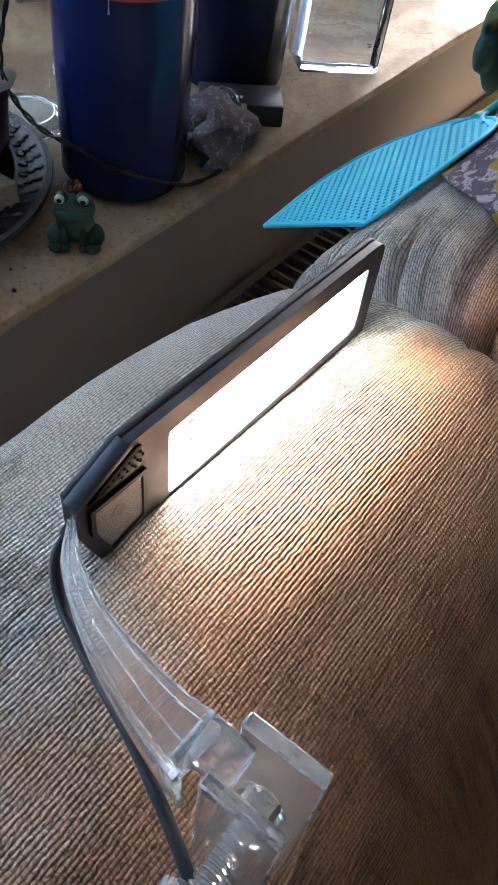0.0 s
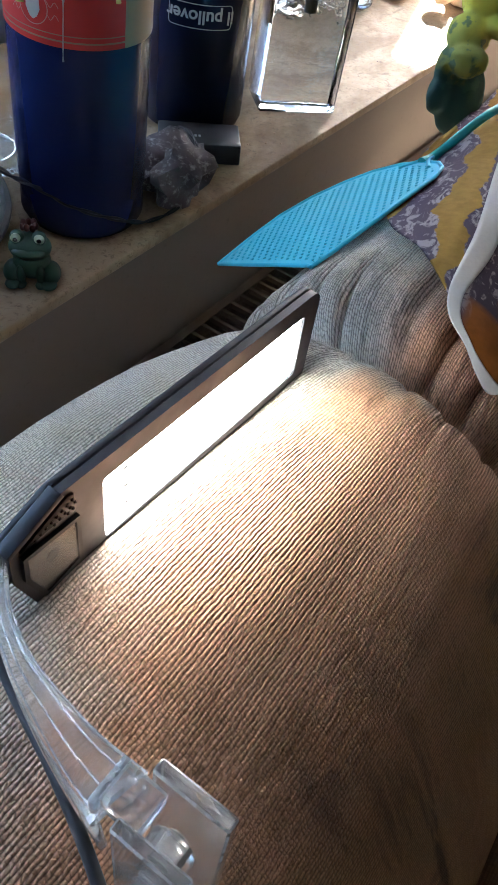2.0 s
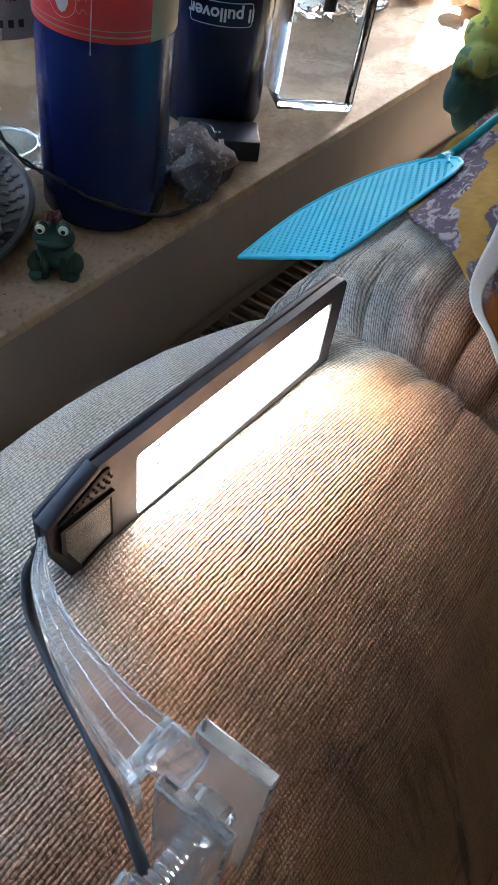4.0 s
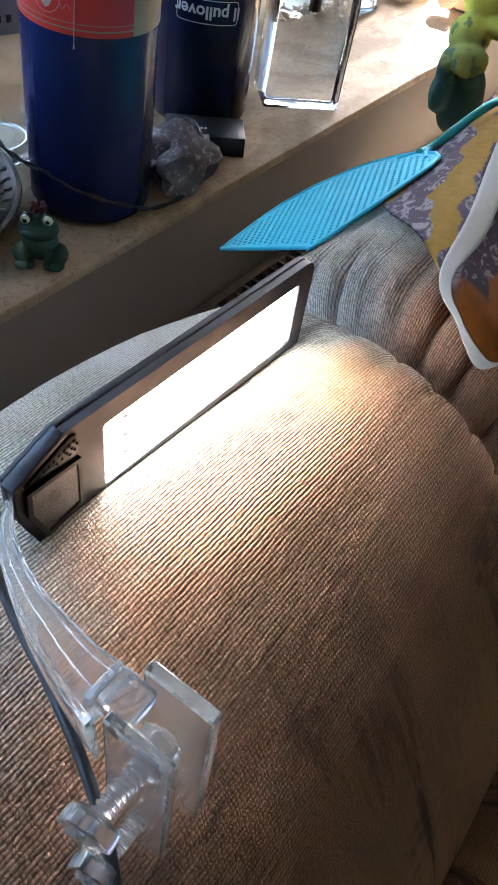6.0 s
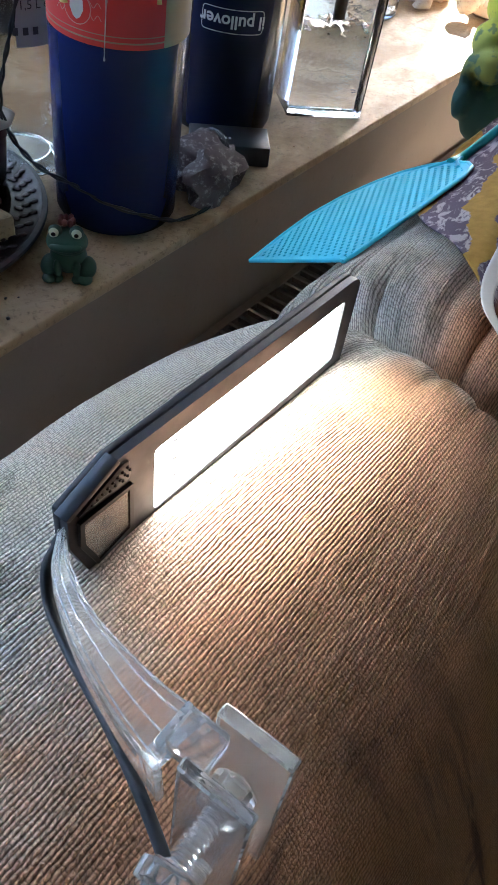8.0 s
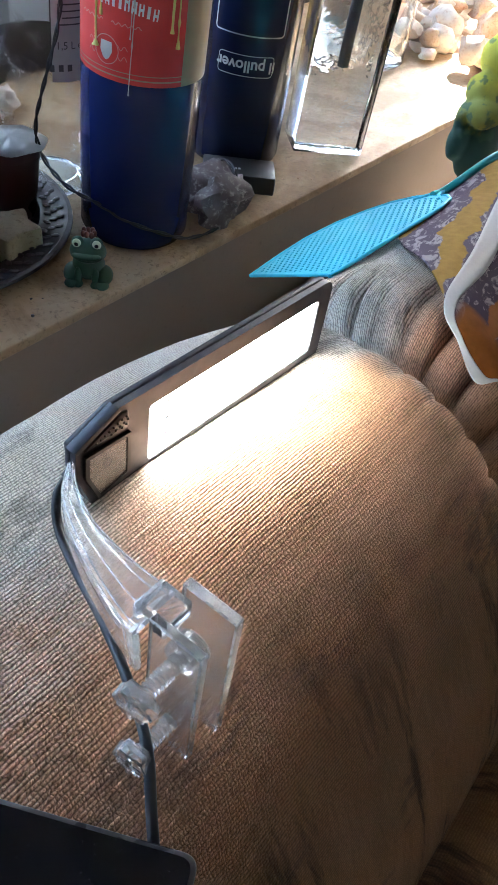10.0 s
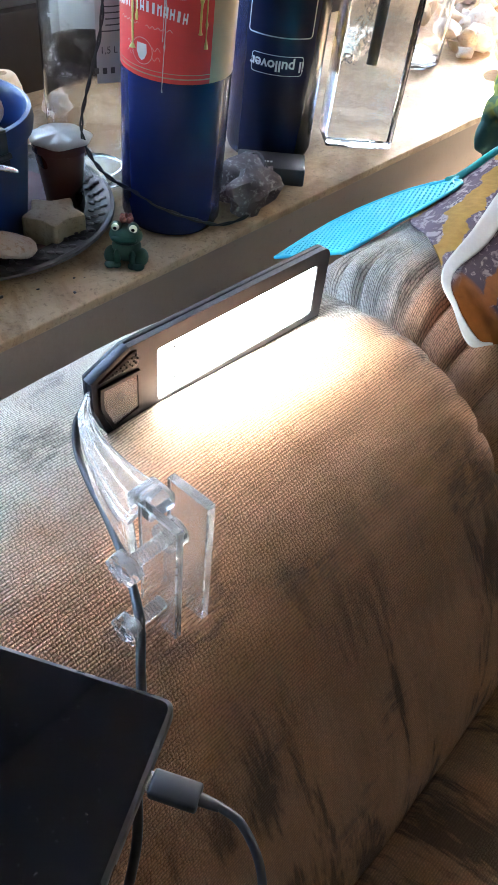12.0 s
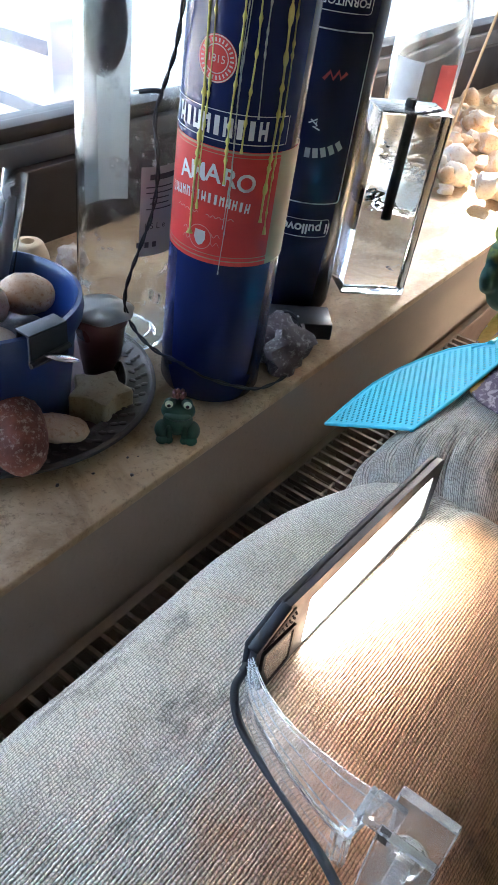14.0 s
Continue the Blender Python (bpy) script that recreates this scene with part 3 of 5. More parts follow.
def make_lamp():
    lamp = thing("clip_on_aquarium_lamp", "lit black LED aquarium lamp on its edge, clear acrylic clamp", "lamp", (0, 0, 0))
    xb, xf = -0.1262, -0.1178
    out = rounded([(0.1005, 0.851), (0.1005, 0.8715), (0.126, 0.882), (0.303, 0.881), (0.301, 0.820), (0.1105, 0.8235)], [0.002, 0.001, 0.001, 0.009, 0.008, 0.004])
    inn = rounded([(0.1025, 0.852), (0.1025, 0.8695), (0.127, 0.8797), (0.301, 0.879), (0.299, 0.822), (0.1120, 0.8255)], [0.002, 0.001, 0.001, 0.008, 0.007, 0.004])
    part("back_shell", prism(out, xb, xb + 0.0034, "yzx", 0.0007), M["lampbody"], lamp)
    part("seam_band", prism(inn, xb + 0.0034, xb + 0.0043, "yzx"), M["groove"], lamp)
    # front bezel with the opening for the panel
    y0, y1, z0, z1 = 0.148, 0.2905, 0.8315, 0.8705
    hole = [(y0, z0), (y0, z1), (y1, z1), (y1, z0)]
    bm = bmesh.new()
    fo = [(bm.verts.new((xf, y, z)), bm.verts.new((xb + 0.0043, y, z))) for y, z in out]
    fi = [(bm.verts.new((xf, y, z)), bm.verts.new((xf - 0.0026, y, z))) for y, z in rounded(hole, 0.0025, 3)]
    n, m = len(fo), len(fi)
    for i in range(n):
        j = (i + 1) % n
        bm.faces.new((fo[i][0], fo[j][0], fo[j][1], fo[i][1]))
    for i in range(m):
        j = (i + 1) % m
        bm.faces.new((fi[i][0], fi[j][0], fi[j][1], fi[i][1]))
    edges = [bm.edges.get((fo[i][0], fo[(i + 1) % n][0])) for i in range(n)] + [bm.edges.get((fi[i][0], fi[(i + 1) % m][0])) for i in range(m)]
    bmesh.ops.triangle_fill(bm, use_beauty=True, edges=edges)
    bmesh.ops.recalc_face_normals(bm, faces=bm.faces[:])
    part("bezel", bm, M["lampbody"], lamp, "dark brushed plastic bezel")
    panel = part("light_panel", box(xf - 0.0030, xf - 0.0022, y0, y1, z0, z1), M["led"], lamp, "glowing white LED panel", None)
    chip = mesh_of("led_chip", box(0, 0.0012, -0.0016, 0.0016, -0.0012, 0.0012), M["chip"])
    for r in range(3):
        for c in range(10):
            ob = new("led_chip", chip)
            ob.location = (xf - 0.0022, y0 + 0.008 + c * 0.014, z0 + 0.007 + r * 0.0125)
            ob.parent = panel
    dark_chip = mesh_of("resistor", box(0, 0.0010, -0.0013, 0.0013, -0.0007, 0.0007), M["black"])
    for r in range(3):
        ob = new("resistor", dark_chip)
        ob.location = (xf - 0.0022, y0 + 0.0145, z0 + 0.010 + r * 0.0115)
        ob.parent = panel
    # uneven bead of sealant round the panel
    bm = bmesh.new()
    prev = None
    for k in range(61):
        y = y0 + 0.001 + (y1 - y0 - 0.002) * k / 60
        hgt = 0.0012 + 0.0030 * max(0.0, noise.noise(Vector((y * 75, 0.3, 0)))) + 0.0006 * noise.noise(Vector((y * 400, 2, 0)))
        cur = [bm.verts.new(q) for q in ((xf - 0.0020, y, z0), (xf - 0.0008, y, z0 + hgt * 0.5), (xf - 0.0020, y, z0 + hgt))]
        if prev:
            bm.faces.new((prev[0], cur[0], cur[1], prev[1]))
            bm.faces.new((prev[1], cur[1], cur[2], prev[2]))
        prev = cur
    sealant = glass("cloudy_sealant", (0.92, 0.97, 0.93), 0.4, 1.3)
    part("sealant", bm, sealant, lamp, "uneven pale sealant bead")
    part("panel_end", box(xf - 0.0021, xf - 0.0012, y1 - 0.0034, y1, z0 + 0.0005, z1 - 0.0005, 0.0003), sealant, lamp, "pale strip at the panel's end")
    # tapered cap over the end, a little proud of the shell, with its dimpled grip
    part("end_cap", prism([(0.0990, 0.8712), (0.1262, 0.8832), (0.1275, 0.8805), (0.1010, 0.8690)], xb + 0.0030, xf + 0.0012, "yzx", 0.0003), M["lampbody"], lamp, "tapered dark end cap")
    grip = part("grip", prism(rounded([(0.1045, 0.8680), (0.1285, 0.8790), (0.1325, 0.8780), (0.1330, 0.8690), (0.1305, 0.8665)], 0.0010, 3), xf - 0.001, xf + 0.0012, "yzx", 0.0004), M["black"], lamp, "black dimpled grip plate")
    bm = bmesh.new()
    bmesh.ops.create_uvsphere(bm, u_segments=8, v_segments=4, radius=0.0008)
    dot = mesh_of("dimple", bm, M["lampbody"], 40)
    for r in range(4):
        for c in range(8):
            y, z = 0.1310 - c * 0.0027 + (r % 2) * 0.0013, 0.8755 - r * 0.0026 - c * 0.0009
            if z > 0.8685 and z < 0.8675 + (y - 0.1060) * 0.42:
                ob = new("dimple", dot)
                ob.location = (xf + 0.0012, y, z)
                ob.parent = grip
    # square switch window
    wo = [(0.1045, 0.8500), (0.1050, 0.8645), (0.1335, 0.8640), (0.1335, 0.8345), (0.1125, 0.8300)]
    wi = [(0.1068, 0.8500), (0.1071, 0.8622), (0.1314, 0.8618), (0.1314, 0.8368), (0.1138, 0.8325)]
    bm = bmesh.new()
    for x in (xf - 0.0005, xf + 0.0020):
        for q in wo + wi:
            bm.verts.new((x, *q))
    bm.verts.ensure_lookup_table()
    for i in range(5):
        j = (i + 1) % 5
        for q in ((10 + i, 10 + j, 15 + j, 15 + i), (i, j, 10 + j, 10 + i), (5 + j, 5 + i, 15 + i, 15 + j)):
            bm.faces.new([bm.verts[k] for k in q])
    bmesh.ops.recalc_face_normals(bm, faces=bm.faces[:])
    sw = part("switch_frame", bm, M["black"], lamp)
    part("switch_board", prism(wi, xf, xf + 0.0005, "yzx"), plain("grey_circuit_board", (0.10, 0.096, 0.078), 0.35, vary=0.6, scale=150), sw)
    part("switch_cover", prism(wi, xf + 0.0008, xf + 0.0014, "yzx"), M["acrylic"], sw, "clear scratched cover")
    bm = lathe([(0.0, 0), (0.0032, 0), (0.0032, 0.0004), (0.0026, 0.0004), (0.0026, 0)], 20)
    bmesh.ops.transform(bm, matrix=pose(xf + 0.0009, 0.119, 0.852, 0, 90, 0), verts=bm.verts[:])
    part("button", bm, M["framegrey"], sw)
    part("back_rib", prism(rounded([(0.14, 0.846), (0.14, 0.858), (0.29, 0.858), (0.29, 0.846)], 0.003, 3), xb - 0.002, xb, "yzx", 0.0006), M["lampbody"], lamp)

    turned = Matrix.Translation((xf, 0.148, 0)) @ pose(0, 0, 0, 0, 0, -1.6) @ Matrix.Translation((-xf, -0.148, 0))
    for ob in lamp.children:
        ob.matrix_basis = turned @ ob.matrix_basis
    # acrylic arm: a bent bar that widens from the lamp to the clamp
    # each station: near-top, far-top corners and the drop of the section below them
    st = [((-0.1230, 0.0990, 0.862), (-0.1205, 0.1005, 0.8650), 0.020),
          ((-0.1115, 0.0845, 0.862), (-0.1045, 0.0885, 0.8690), 0.024),
          ((-0.0935, 0.0740, 0.862), (-0.0850, 0.0795, 0.8720), 0.027),
          ((-0.0735, 0.0660, 0.861), (-0.0640, 0.0748, 0.8755), 0.030),
          ((-0.0570, 0.0605, 0.860), (-0.0470, 0.0722, 0.8790), 0.032),
          ((-0.0445, 0.0570, 0.861), (-0.0355, 0.0720, 0.8805), 0.033),
          ((-0.0355, 0.0540, 0.866), (-0.0285, 0.0715, 0.8830), 0.034)]
    near, far = smooth_line([s[0] for s in st], 5), smooth_line([s[1] for s in st], 5)
    drop = [p.x for p in smooth_line([(s[2], 0, 0) for s in st], 5)]
    def bar(sections, name, label=""):
        bm = bmesh.new()
        rings = [[bm.verts.new(v) for v in s] for s in sections]
        for a, b in zip(rings, rings[1:]):
            for k in range(4):
                bm.faces.new((a[k], a[(k + 1) % 4], b[(k + 1) % 4], b[k]))
        bm.faces.new(rings[0][::-1])
        bm.faces.new(rings[-1])
        bmesh.ops.recalc_face_normals(bm, faces=bm.faces[:])
        bmesh.ops.bevel(bm, geom=[e for e in bm.edges if e.calc_face_angle(0) > 0.9], offset=0.0009, segments=1, affect="EDGES", profile=0.5)
        return part(name, sawn(bm, 0.0015), [M["acrylic"], M["edge"]], lamp, label, 45)
    d = Vector((0, 0, -0.0036))
    bar([(a, b, b + d, a + d) for a, b in zip(near, far)], "arm", "clear bent acrylic arm")
    web = []
    for a, b, h in zip(near, far, drop):
        inw = (b - a) * 0.16
        top = Vector((0, 0, -0.0040))
        web.append((a + top, a + inw + top, a + inw * 1.6 + Vector((0, 0, -h)), a + inw * 0.6 + Vector((0, 0, -h))))
    bar(web, "arm_web", "clear side web of the arm")
    # fine drawn lines along the bent bar
    for k in (0.12, 0.42, 0.78):
        part("arm_line", tube([a.lerp(b, k) + Vector((0, 0, 0.0002)) for a, b in zip(near, far)], 0.0004, 6), M["edge"], lamp)
    part("arm_line", tube([a.lerp(b, 0.1) + Vector((0, 0, -0.6 * h)) for a, b, h in zip(near, far, drop)], 0.0004, 6), M["edge"], lamp)
    # clamp: bridge, two upright plates and two screws
    clamp = part("clamp_bridge", box(-0.0345, -0.0200, 0.0565, 0.0695, 0.878, 0.8875, 0.0012, 2), M["cast"], lamp, "clear acrylic clamp block")
    part("arm_bend", box(-0.0375, -0.0345, 0.0550, 0.0710, 0.874, 0.8845, 0.0012, 2), M["edge"], clamp, "bright bent end of the arm")
    part("clamp_plate", sawn(box(-0.0265, 0.000, 0.0695, 0.0745, 0.806, 0.8925, 0.0007, 1), 0.0012), [M["acrylic"], M["edge"]], clamp)
    part("clamp_plate", sawn(box(-0.0265, -0.001, 0.0520, 0.0565, 0.806, 0.8890, 0.0007, 1), 0.0012), [M["acrylic"], M["edge"]], clamp)
    for z, y_end in ((0.8735, 0.066), (0.826, 0.0555)):
        prof, y = [(0.0, 0.0)], 0.0
        length = y_end - 0.036
        while y < length:
            prof += [(0.0029, y), (0.0038, y + 0.0008), (0.0029, y + 0.0015)]
            y += 0.0019
        prof += [(0.0, y)]
        bm = lathe(prof, 20)
        bmesh.ops.transform(bm, matrix=pose(-0.0125, 0.036, z, -90, 0, 0), verts=bm.verts[:])
        screw = part("screw", bm, M["cast"], lamp, "clear acrylic thumb screw", 30)
        if z > 0.85:
            bm = lathe([(0.0039, 0), (0.0072, 0), (0.0075, 0.0006), (0.0075, 0.0066), (0.0068, 0.0074), (0.0039, 0.0074), (0.0039, 0)], 24)
            bmesh.ops.transform(bm, matrix=pose(-0.0125, 0.0567, z, -90, 0, 0), verts=bm.verts[:])
            part("threaded_boss", bm, M["cast"], screw)
        ring = []
        for i in range(48):
            a = 2 * math.pi * i / 48
            r = 0.0078 + 0.0011 * max(-0.4, math.cos(6 * a))
            ring.append((r * math.cos(a), r * math.sin(a)))
        bm = prism(ring, -0.003, 0.003, "xyz", 0.0006)
        add_box(bm, -0.0055, 0.0055, -0.0012, 0.0012, 0.003, 0.0045, 0.0003)
        add_box(bm, -0.0012, 0.0012, -0.0055, 0.0055, 0.003, 0.0045, 0.0003)
        bmesh.ops.transform(bm, matrix=pose(-0.0125, 0.0325, z, 90, 0, 8), verts=bm.verts[:])
        part("knob", bm, M["cast"], screw)
    # power cable from the lamp's end
    way = [(-0.1235, 0.1020, 0.8545), (-0.1240, 0.0985, 0.851), (-0.1240, 0.0920, 0.843), (-0.1145, 0.0840, 0.8345), (-0.0945, 0.0755, 0.8315), (-0.0640, 0.0645, 0.8315), (-0.0355, 0.0520, 0.831), (-0.0115, 0.0385, 0.8285),
           (0.006, 0.0235, 0.820), (0.022, 0.010, 0.807), (0.034, -0.004, 0.796), (0.050, -0.020, 0.775), (0.066, -0.050, 0.742)]
    part("power_cable", tube(smooth_line(way, 8), 0.0024, 10), M["cable"], lamp, "dark grey rubber cable")
    bm = tube([(-0.1232, 0.1045, 0.8565), (-0.1240, 0.0985, 0.851)], 0.0032, 12)
    part("cable_grommet", bm, M["black"], lamp)
    return lamp


make_lamp()


# ---- tablet with its charging plug ----
def make_tablet():
    t = thing("tablet", "black tablet with a glossy dark screen lying on the sofa", "tablet", (0.031, 0.0225, 0.8235), 26.2)
    W, H, T = 0.132, 0.215, 0.0078
    t.matrix_basis = pose(0.031, 0.0225, 0.8215, 0, 0, 26.2)
    body = rounded([(0, 0), (-W, 0), (-W, -H), (0, -H)], 0.0065, 6)
    part("case", prism(body, 0.0, T, "xyz", 0.0012), plain("tablet_shell", (0.02, 0.02, 0.022), 0.3, coat=0.3), t)
    glassy = Nodes("screen_glass", 0.06, (0.004, 0.004, 0.005))
    glassy.set("Specular IOR Level", 0.25)
    dust = glassy.noise(420, 3, 0.7)
    glassy.set("Roughness", glassy.ramp(dust, [(0.60, (0.05,) * 3), (0.72, (0.35,) * 3)]))
    inner = rounded([(-0.0022, -0.0022), (-W + 0.0022, -0.0022), (-W + 0.0022, -H + 0.0022), (-0.0022, -H + 0.0022)], 0.005, 6)
    part("screen", prism(inner, T, T + 0.0006, "xyz"), glassy.mat, t, "glossy black screen with dust specks", None)
    cable = thing("charging_cable", "black charging cable plugged into the tablet's edge", "cable", (0, 0, 0))
    a = t.matrix_basis
    m = a @ Matrix.Translation((0.0, -0.0345, T / 2))
    bm = bmesh.new()
    add_box(bm, 0.0015, 0.0225, -0.0056, 0.0056, -0.0033, 0.0033, 0.0014, 3, m)
    part("plug", bm, M["black"], cable, "moulded black plug")
    bm = bmesh.new()
    add_box(bm, -0.001, 0.0016, -0.0042, 0.0042, -0.0013, 0.0013, 0.0004, 2, m)
    part("plug_tip", bm, plain("steel", (0.6, 0.6, 0.6), 0.3, 1.0), cable)
    bm = tube([m @ Vector((0.0225, 0, 0)), m @ Vector((0.031, -0.0005, 0))], 0.0028, 12, taper=lambda s: 1 - 0.25 * s)
    part("strain_relief", bm, M["black"], cable)
    p = [m @ Vector(q) for q in ((0.030, 0, 0), (0.042, -0.004, -0.002), (0.054, -0.016, -0.012), (0.060, -0.034, -0.04), (0.064, -0.060, -0.075), (0.075, -0.10, -0.13))]
    part("cord", tube(smooth_line(p, 8), 0.0019, 10), M["cable"], cable)


make_tablet()


# ---- fly swatter ----
def make_swatter():
    tip, neck, low = Vector((-0.281, 0.459, 0.733)), Vector((-0.184, 0.605, 0.809)), Vector((-0.186, 0.434, 0.791))
    s = thing("fly_swatter", "turquoise plastic fly swatter with a perforated blade, on the cloth", "fly swatter")
    return s, tip, neck, low


def build_swatter():
    s, tip, neck, low = make_swatter()
    mat = plain("turquoise_plastic", (0.08, 0.66, 0.88), 0.42, vary=0.08, scale=90)
    mat_h = plain("green_turquoise_plastic", (0.02, 0.40, 0.42), 0.4, vary=0.1, scale=90)
    # blade plane: along = from the far edge's middle to the neck
    mid = (tip + low) / 2
    along = (neck - mid)
    L = along.length
    along.normalize()
    across = (tip - low)
    W = across.length
    across = (across - along * across.dot(along)).normalized()
    up = across.cross(along)
    if up.z < 0:
        up = -up
    hw = W * 0.5
    skew = (tip - mid).dot(along)

    def at(a, b, h=0.0):
        bow = 0.004 * (a / L) * (1 - a / L)
        return mid + along * a + across * b + up * (h + bow)
    outline = [(skew, hw), (L * 0.20, hw * 1.22), (L * 0.40, hw * 1.34), (L * 0.60, hw * 1.29), (L * 0.77, hw * 1.08), (L * 0.89, hw * 0.82), (L * 0.97, hw * 0.42), (L * 0.995, -hw * 0.02),
               (L * 0.985, -hw * 0.36), (L * 0.94, -hw * 0.58), (L * 0.84, -hw * 0.75), (L * 0.5, -hw * 0.92), (L * 0.2, -hw * 1.02), (-skew * 0.9, -hw * 1.04), (-skew, -hw * 0.95)]
    soft = [Vector((p[0], p[1])) for p in outline]
    dense = []
    for i in range(len(soft)):
        for k in range(6):
            dense.append(soft[i].lerp(soft[(i + 1) % len(soft)], k / 6))

    def inside(a, b, margin):
        c, q = False, Vector((a, b))
        for i in range(len(soft)):
            p1, p2 = soft[i], soft[(i + 1) % len(soft)]
            if (p1.y > b) != (p2.y > b) and a < (p2.x - p1.x) * (b - p1.y) / (p2.y - p1.y) + p1.x:
                c = not c
            d = p2 - p1
            t = max(0, min(1, (q - p1).dot(d) / d.length_squared))
            if (q - p1 - d * t).length < margin:
                return False
        return c
    # the perforated blade: a lattice of square rings
    bm = bmesh.new()
    pitch, hole = 0.0084, 0.0021
    n = int(0.2 / pitch)
    verts = {}

    def vert(a, b, h):
        key = (round(a, 6), round(b, 6), h)
        if key not in verts:
            verts[key] = bm.verts.new(at(a, b, h))
        return verts[key]
    q2 = pitch / 2
    for i in range(-n, 2 * n):
        for j in range(-n, 2 * n):
            a, b = (i + j) * q2, (i - j) * q2
            if not inside(a, b, 0.0036):
                continue
            o = [(a - q2, b), (a, b - q2), (a + q2, b), (a, b + q2)]
            q = [(a - hole, b), (a, b - hole), (a + hole, b), (a, b + hole)]
            for k in range(4):
                l = (k + 1) % 4
                bm.faces.new((vert(*o[k], 0.0006), vert(*o[l], 0.0006), vert(*q[l], 0.0006), vert(*q[k], 0.0006)))
                bm.faces.new((vert(*q[k], 0.0006), vert(*q[l], 0.0006), vert(*q[l], -0.0004), vert(*q[k], -0.0004)))
                bm.faces.new((vert(*o[l], -0.0004), vert(*o[k], -0.0004), vert(*q[k], -0.0004), vert(*q[l], -0.0004)))
    part("blade", bm, mat, s, "perforated turquoise blade", None)
    # the margin between lattice and rim
    bm = bmesh.new()
    c = Vector((sum(p.x for p in dense) / len(dense), sum(p.y for p in dense) / len(dense)))
    outer = [bm.verts.new(at(p.x, p.y, 0.0007)) for p in dense]
    inner = []
    for p in dense:
        d = (c - p)
        inner.append(bm.verts.new(at(*(p + d.normalized() * 0.0068), 0.0007)))
    for i in range(len(dense)):
        j = (i + 1) % len(dense)
        bm.faces.new((outer[i], outer[j], inner[j], inner[i]))
    ext = bmesh.ops.extrude_face_region(bm, geom=bm.faces[:])
    bmesh.ops.translate(bm, vec=-up * 0.0013, verts=[g for g in ext["geom"] if isinstance(g, bmesh.types.BMVert)])
    bmesh.ops.recalc_face_normals(bm, faces=bm.faces[:])
    part("margin", bm, mat, s)
    rim = [at(p.x, p.y, 0.0005) for p in dense]
    part("rim", tube(rim + [rim[0]], 0.0017, 8), mat, s, "rounded turquoise rim")
    h0 = at(L * 0.985, 0)
    way = [h0, h0 + Vector((0.004, 0.016, 0.0035)), Vector((-0.167, 0.660, 0.833)), Vector((-0.160, 0.70, 0.838)), Vector((-0.140, 0.82, 0.846)), Vector((-0.12, 0.96, 0.846))]
    part("handle", tube(smooth_line(way, 8), 0.0042, 10, taper=lambda t: 1.25 - 0.35 * min(1, t * 4)), mat_h, s, "darker turquoise handle")
    for k in (-1, 1):
        part("neck_brace", tube(smooth_line([at(L * 0.93, k * hw * 0.33, 0.001), at(L * 1.0, k * hw * 0.10, 0.001), way[1]], 5), 0.0018, 8), mat, s)


build_swatter()


# ---- cloth over the second cushion ----
def cloth_material():
    n = Nodes("printed_cotton", 0.9)
    c = n.coord("UV")
    sep = n.node("SeparateXYZ", Vector=c)
    u, v = sep.outputs[0], sep.outputs[1]
    warp = n.math("MULTIPLY_ADD", n.noise(16, 3, 0.5, c), 0.050, -0.025)
    ragged = n.math("MULTIPLY_ADD", n.noise(160, 3, 0.6, c), 0.005, -0.0025)
    uu = n.math("ADD", n.math("ADD", u, warp), ragged)
    w = n.math("MULTIPLY_ADD", n.math("COSINE", n.math("MULTIPLY", n.math("ADD", uu, 0.013 - 0.5), 2 * math.pi / 0.050)), 0.5, 0.5)
    squiggle = n.noise(1.0, 3, 0.6, n.coord("UV", (130, 60, 1), (0, 0, 35)), 1.2)
    violet = n.mix(n.ramp(squiggle, [(0.50, (0, 0, 0)), (0.60, (1, 1, 1))]), (0.085, 0.065, 0.095), (0.32, 0.29, 0.31))
    plum = n.mix(n.ramp(squiggle, [(0.56, (0, 0, 0)), (0.64, (1, 1, 1))]), (0.050, 0.032, 0.050), (0.26, 0.21, 0.22))
    beyond = n.ramp(u, [(0.508, (0, 0, 0)), (0.514, (1, 1, 1))])
    ground = n.mix(beyond, violet, plum)
    grain = n.noise(120, 4, 0.6, c)
    gold = n.mix(grain, (0.19, 0.105, 0.013), (0.42, 0.255, 0.052))
    orange = n.mix(grain, (0.15, 0.042, 0.005), (0.31, 0.105, 0.016))
    w = n.math("SUBTRACT", w, n.math("MULTIPLY", beyond, 0.22))
    col = n.mix(n.ramp(w, [(0.60, (0, 0, 0)), (0.67, (1, 1, 1))]), ground, n.mix(beyond, gold, orange))
    low = n.math("MULTIPLY", n.ramp(n.math("ADD", n.math("ADD", n.math("MULTIPLY", u, 0.245), n.math("MULTIPLY", v, 0.969)), n.math("MULTIPLY", warp, 0.3)), [(0.616, (1, 1, 1)), (0.620, (0, 0, 0))]), beyond)
    col = n.mix(low, col, orange)
    n.set("Base Color", col)
    n.set("Specular IOR Level", 0.2)
    weave = n.noise(1800, 2, 0.5, c)
    n.bump(weave, 0.4, 0.0003)
    return n.mat


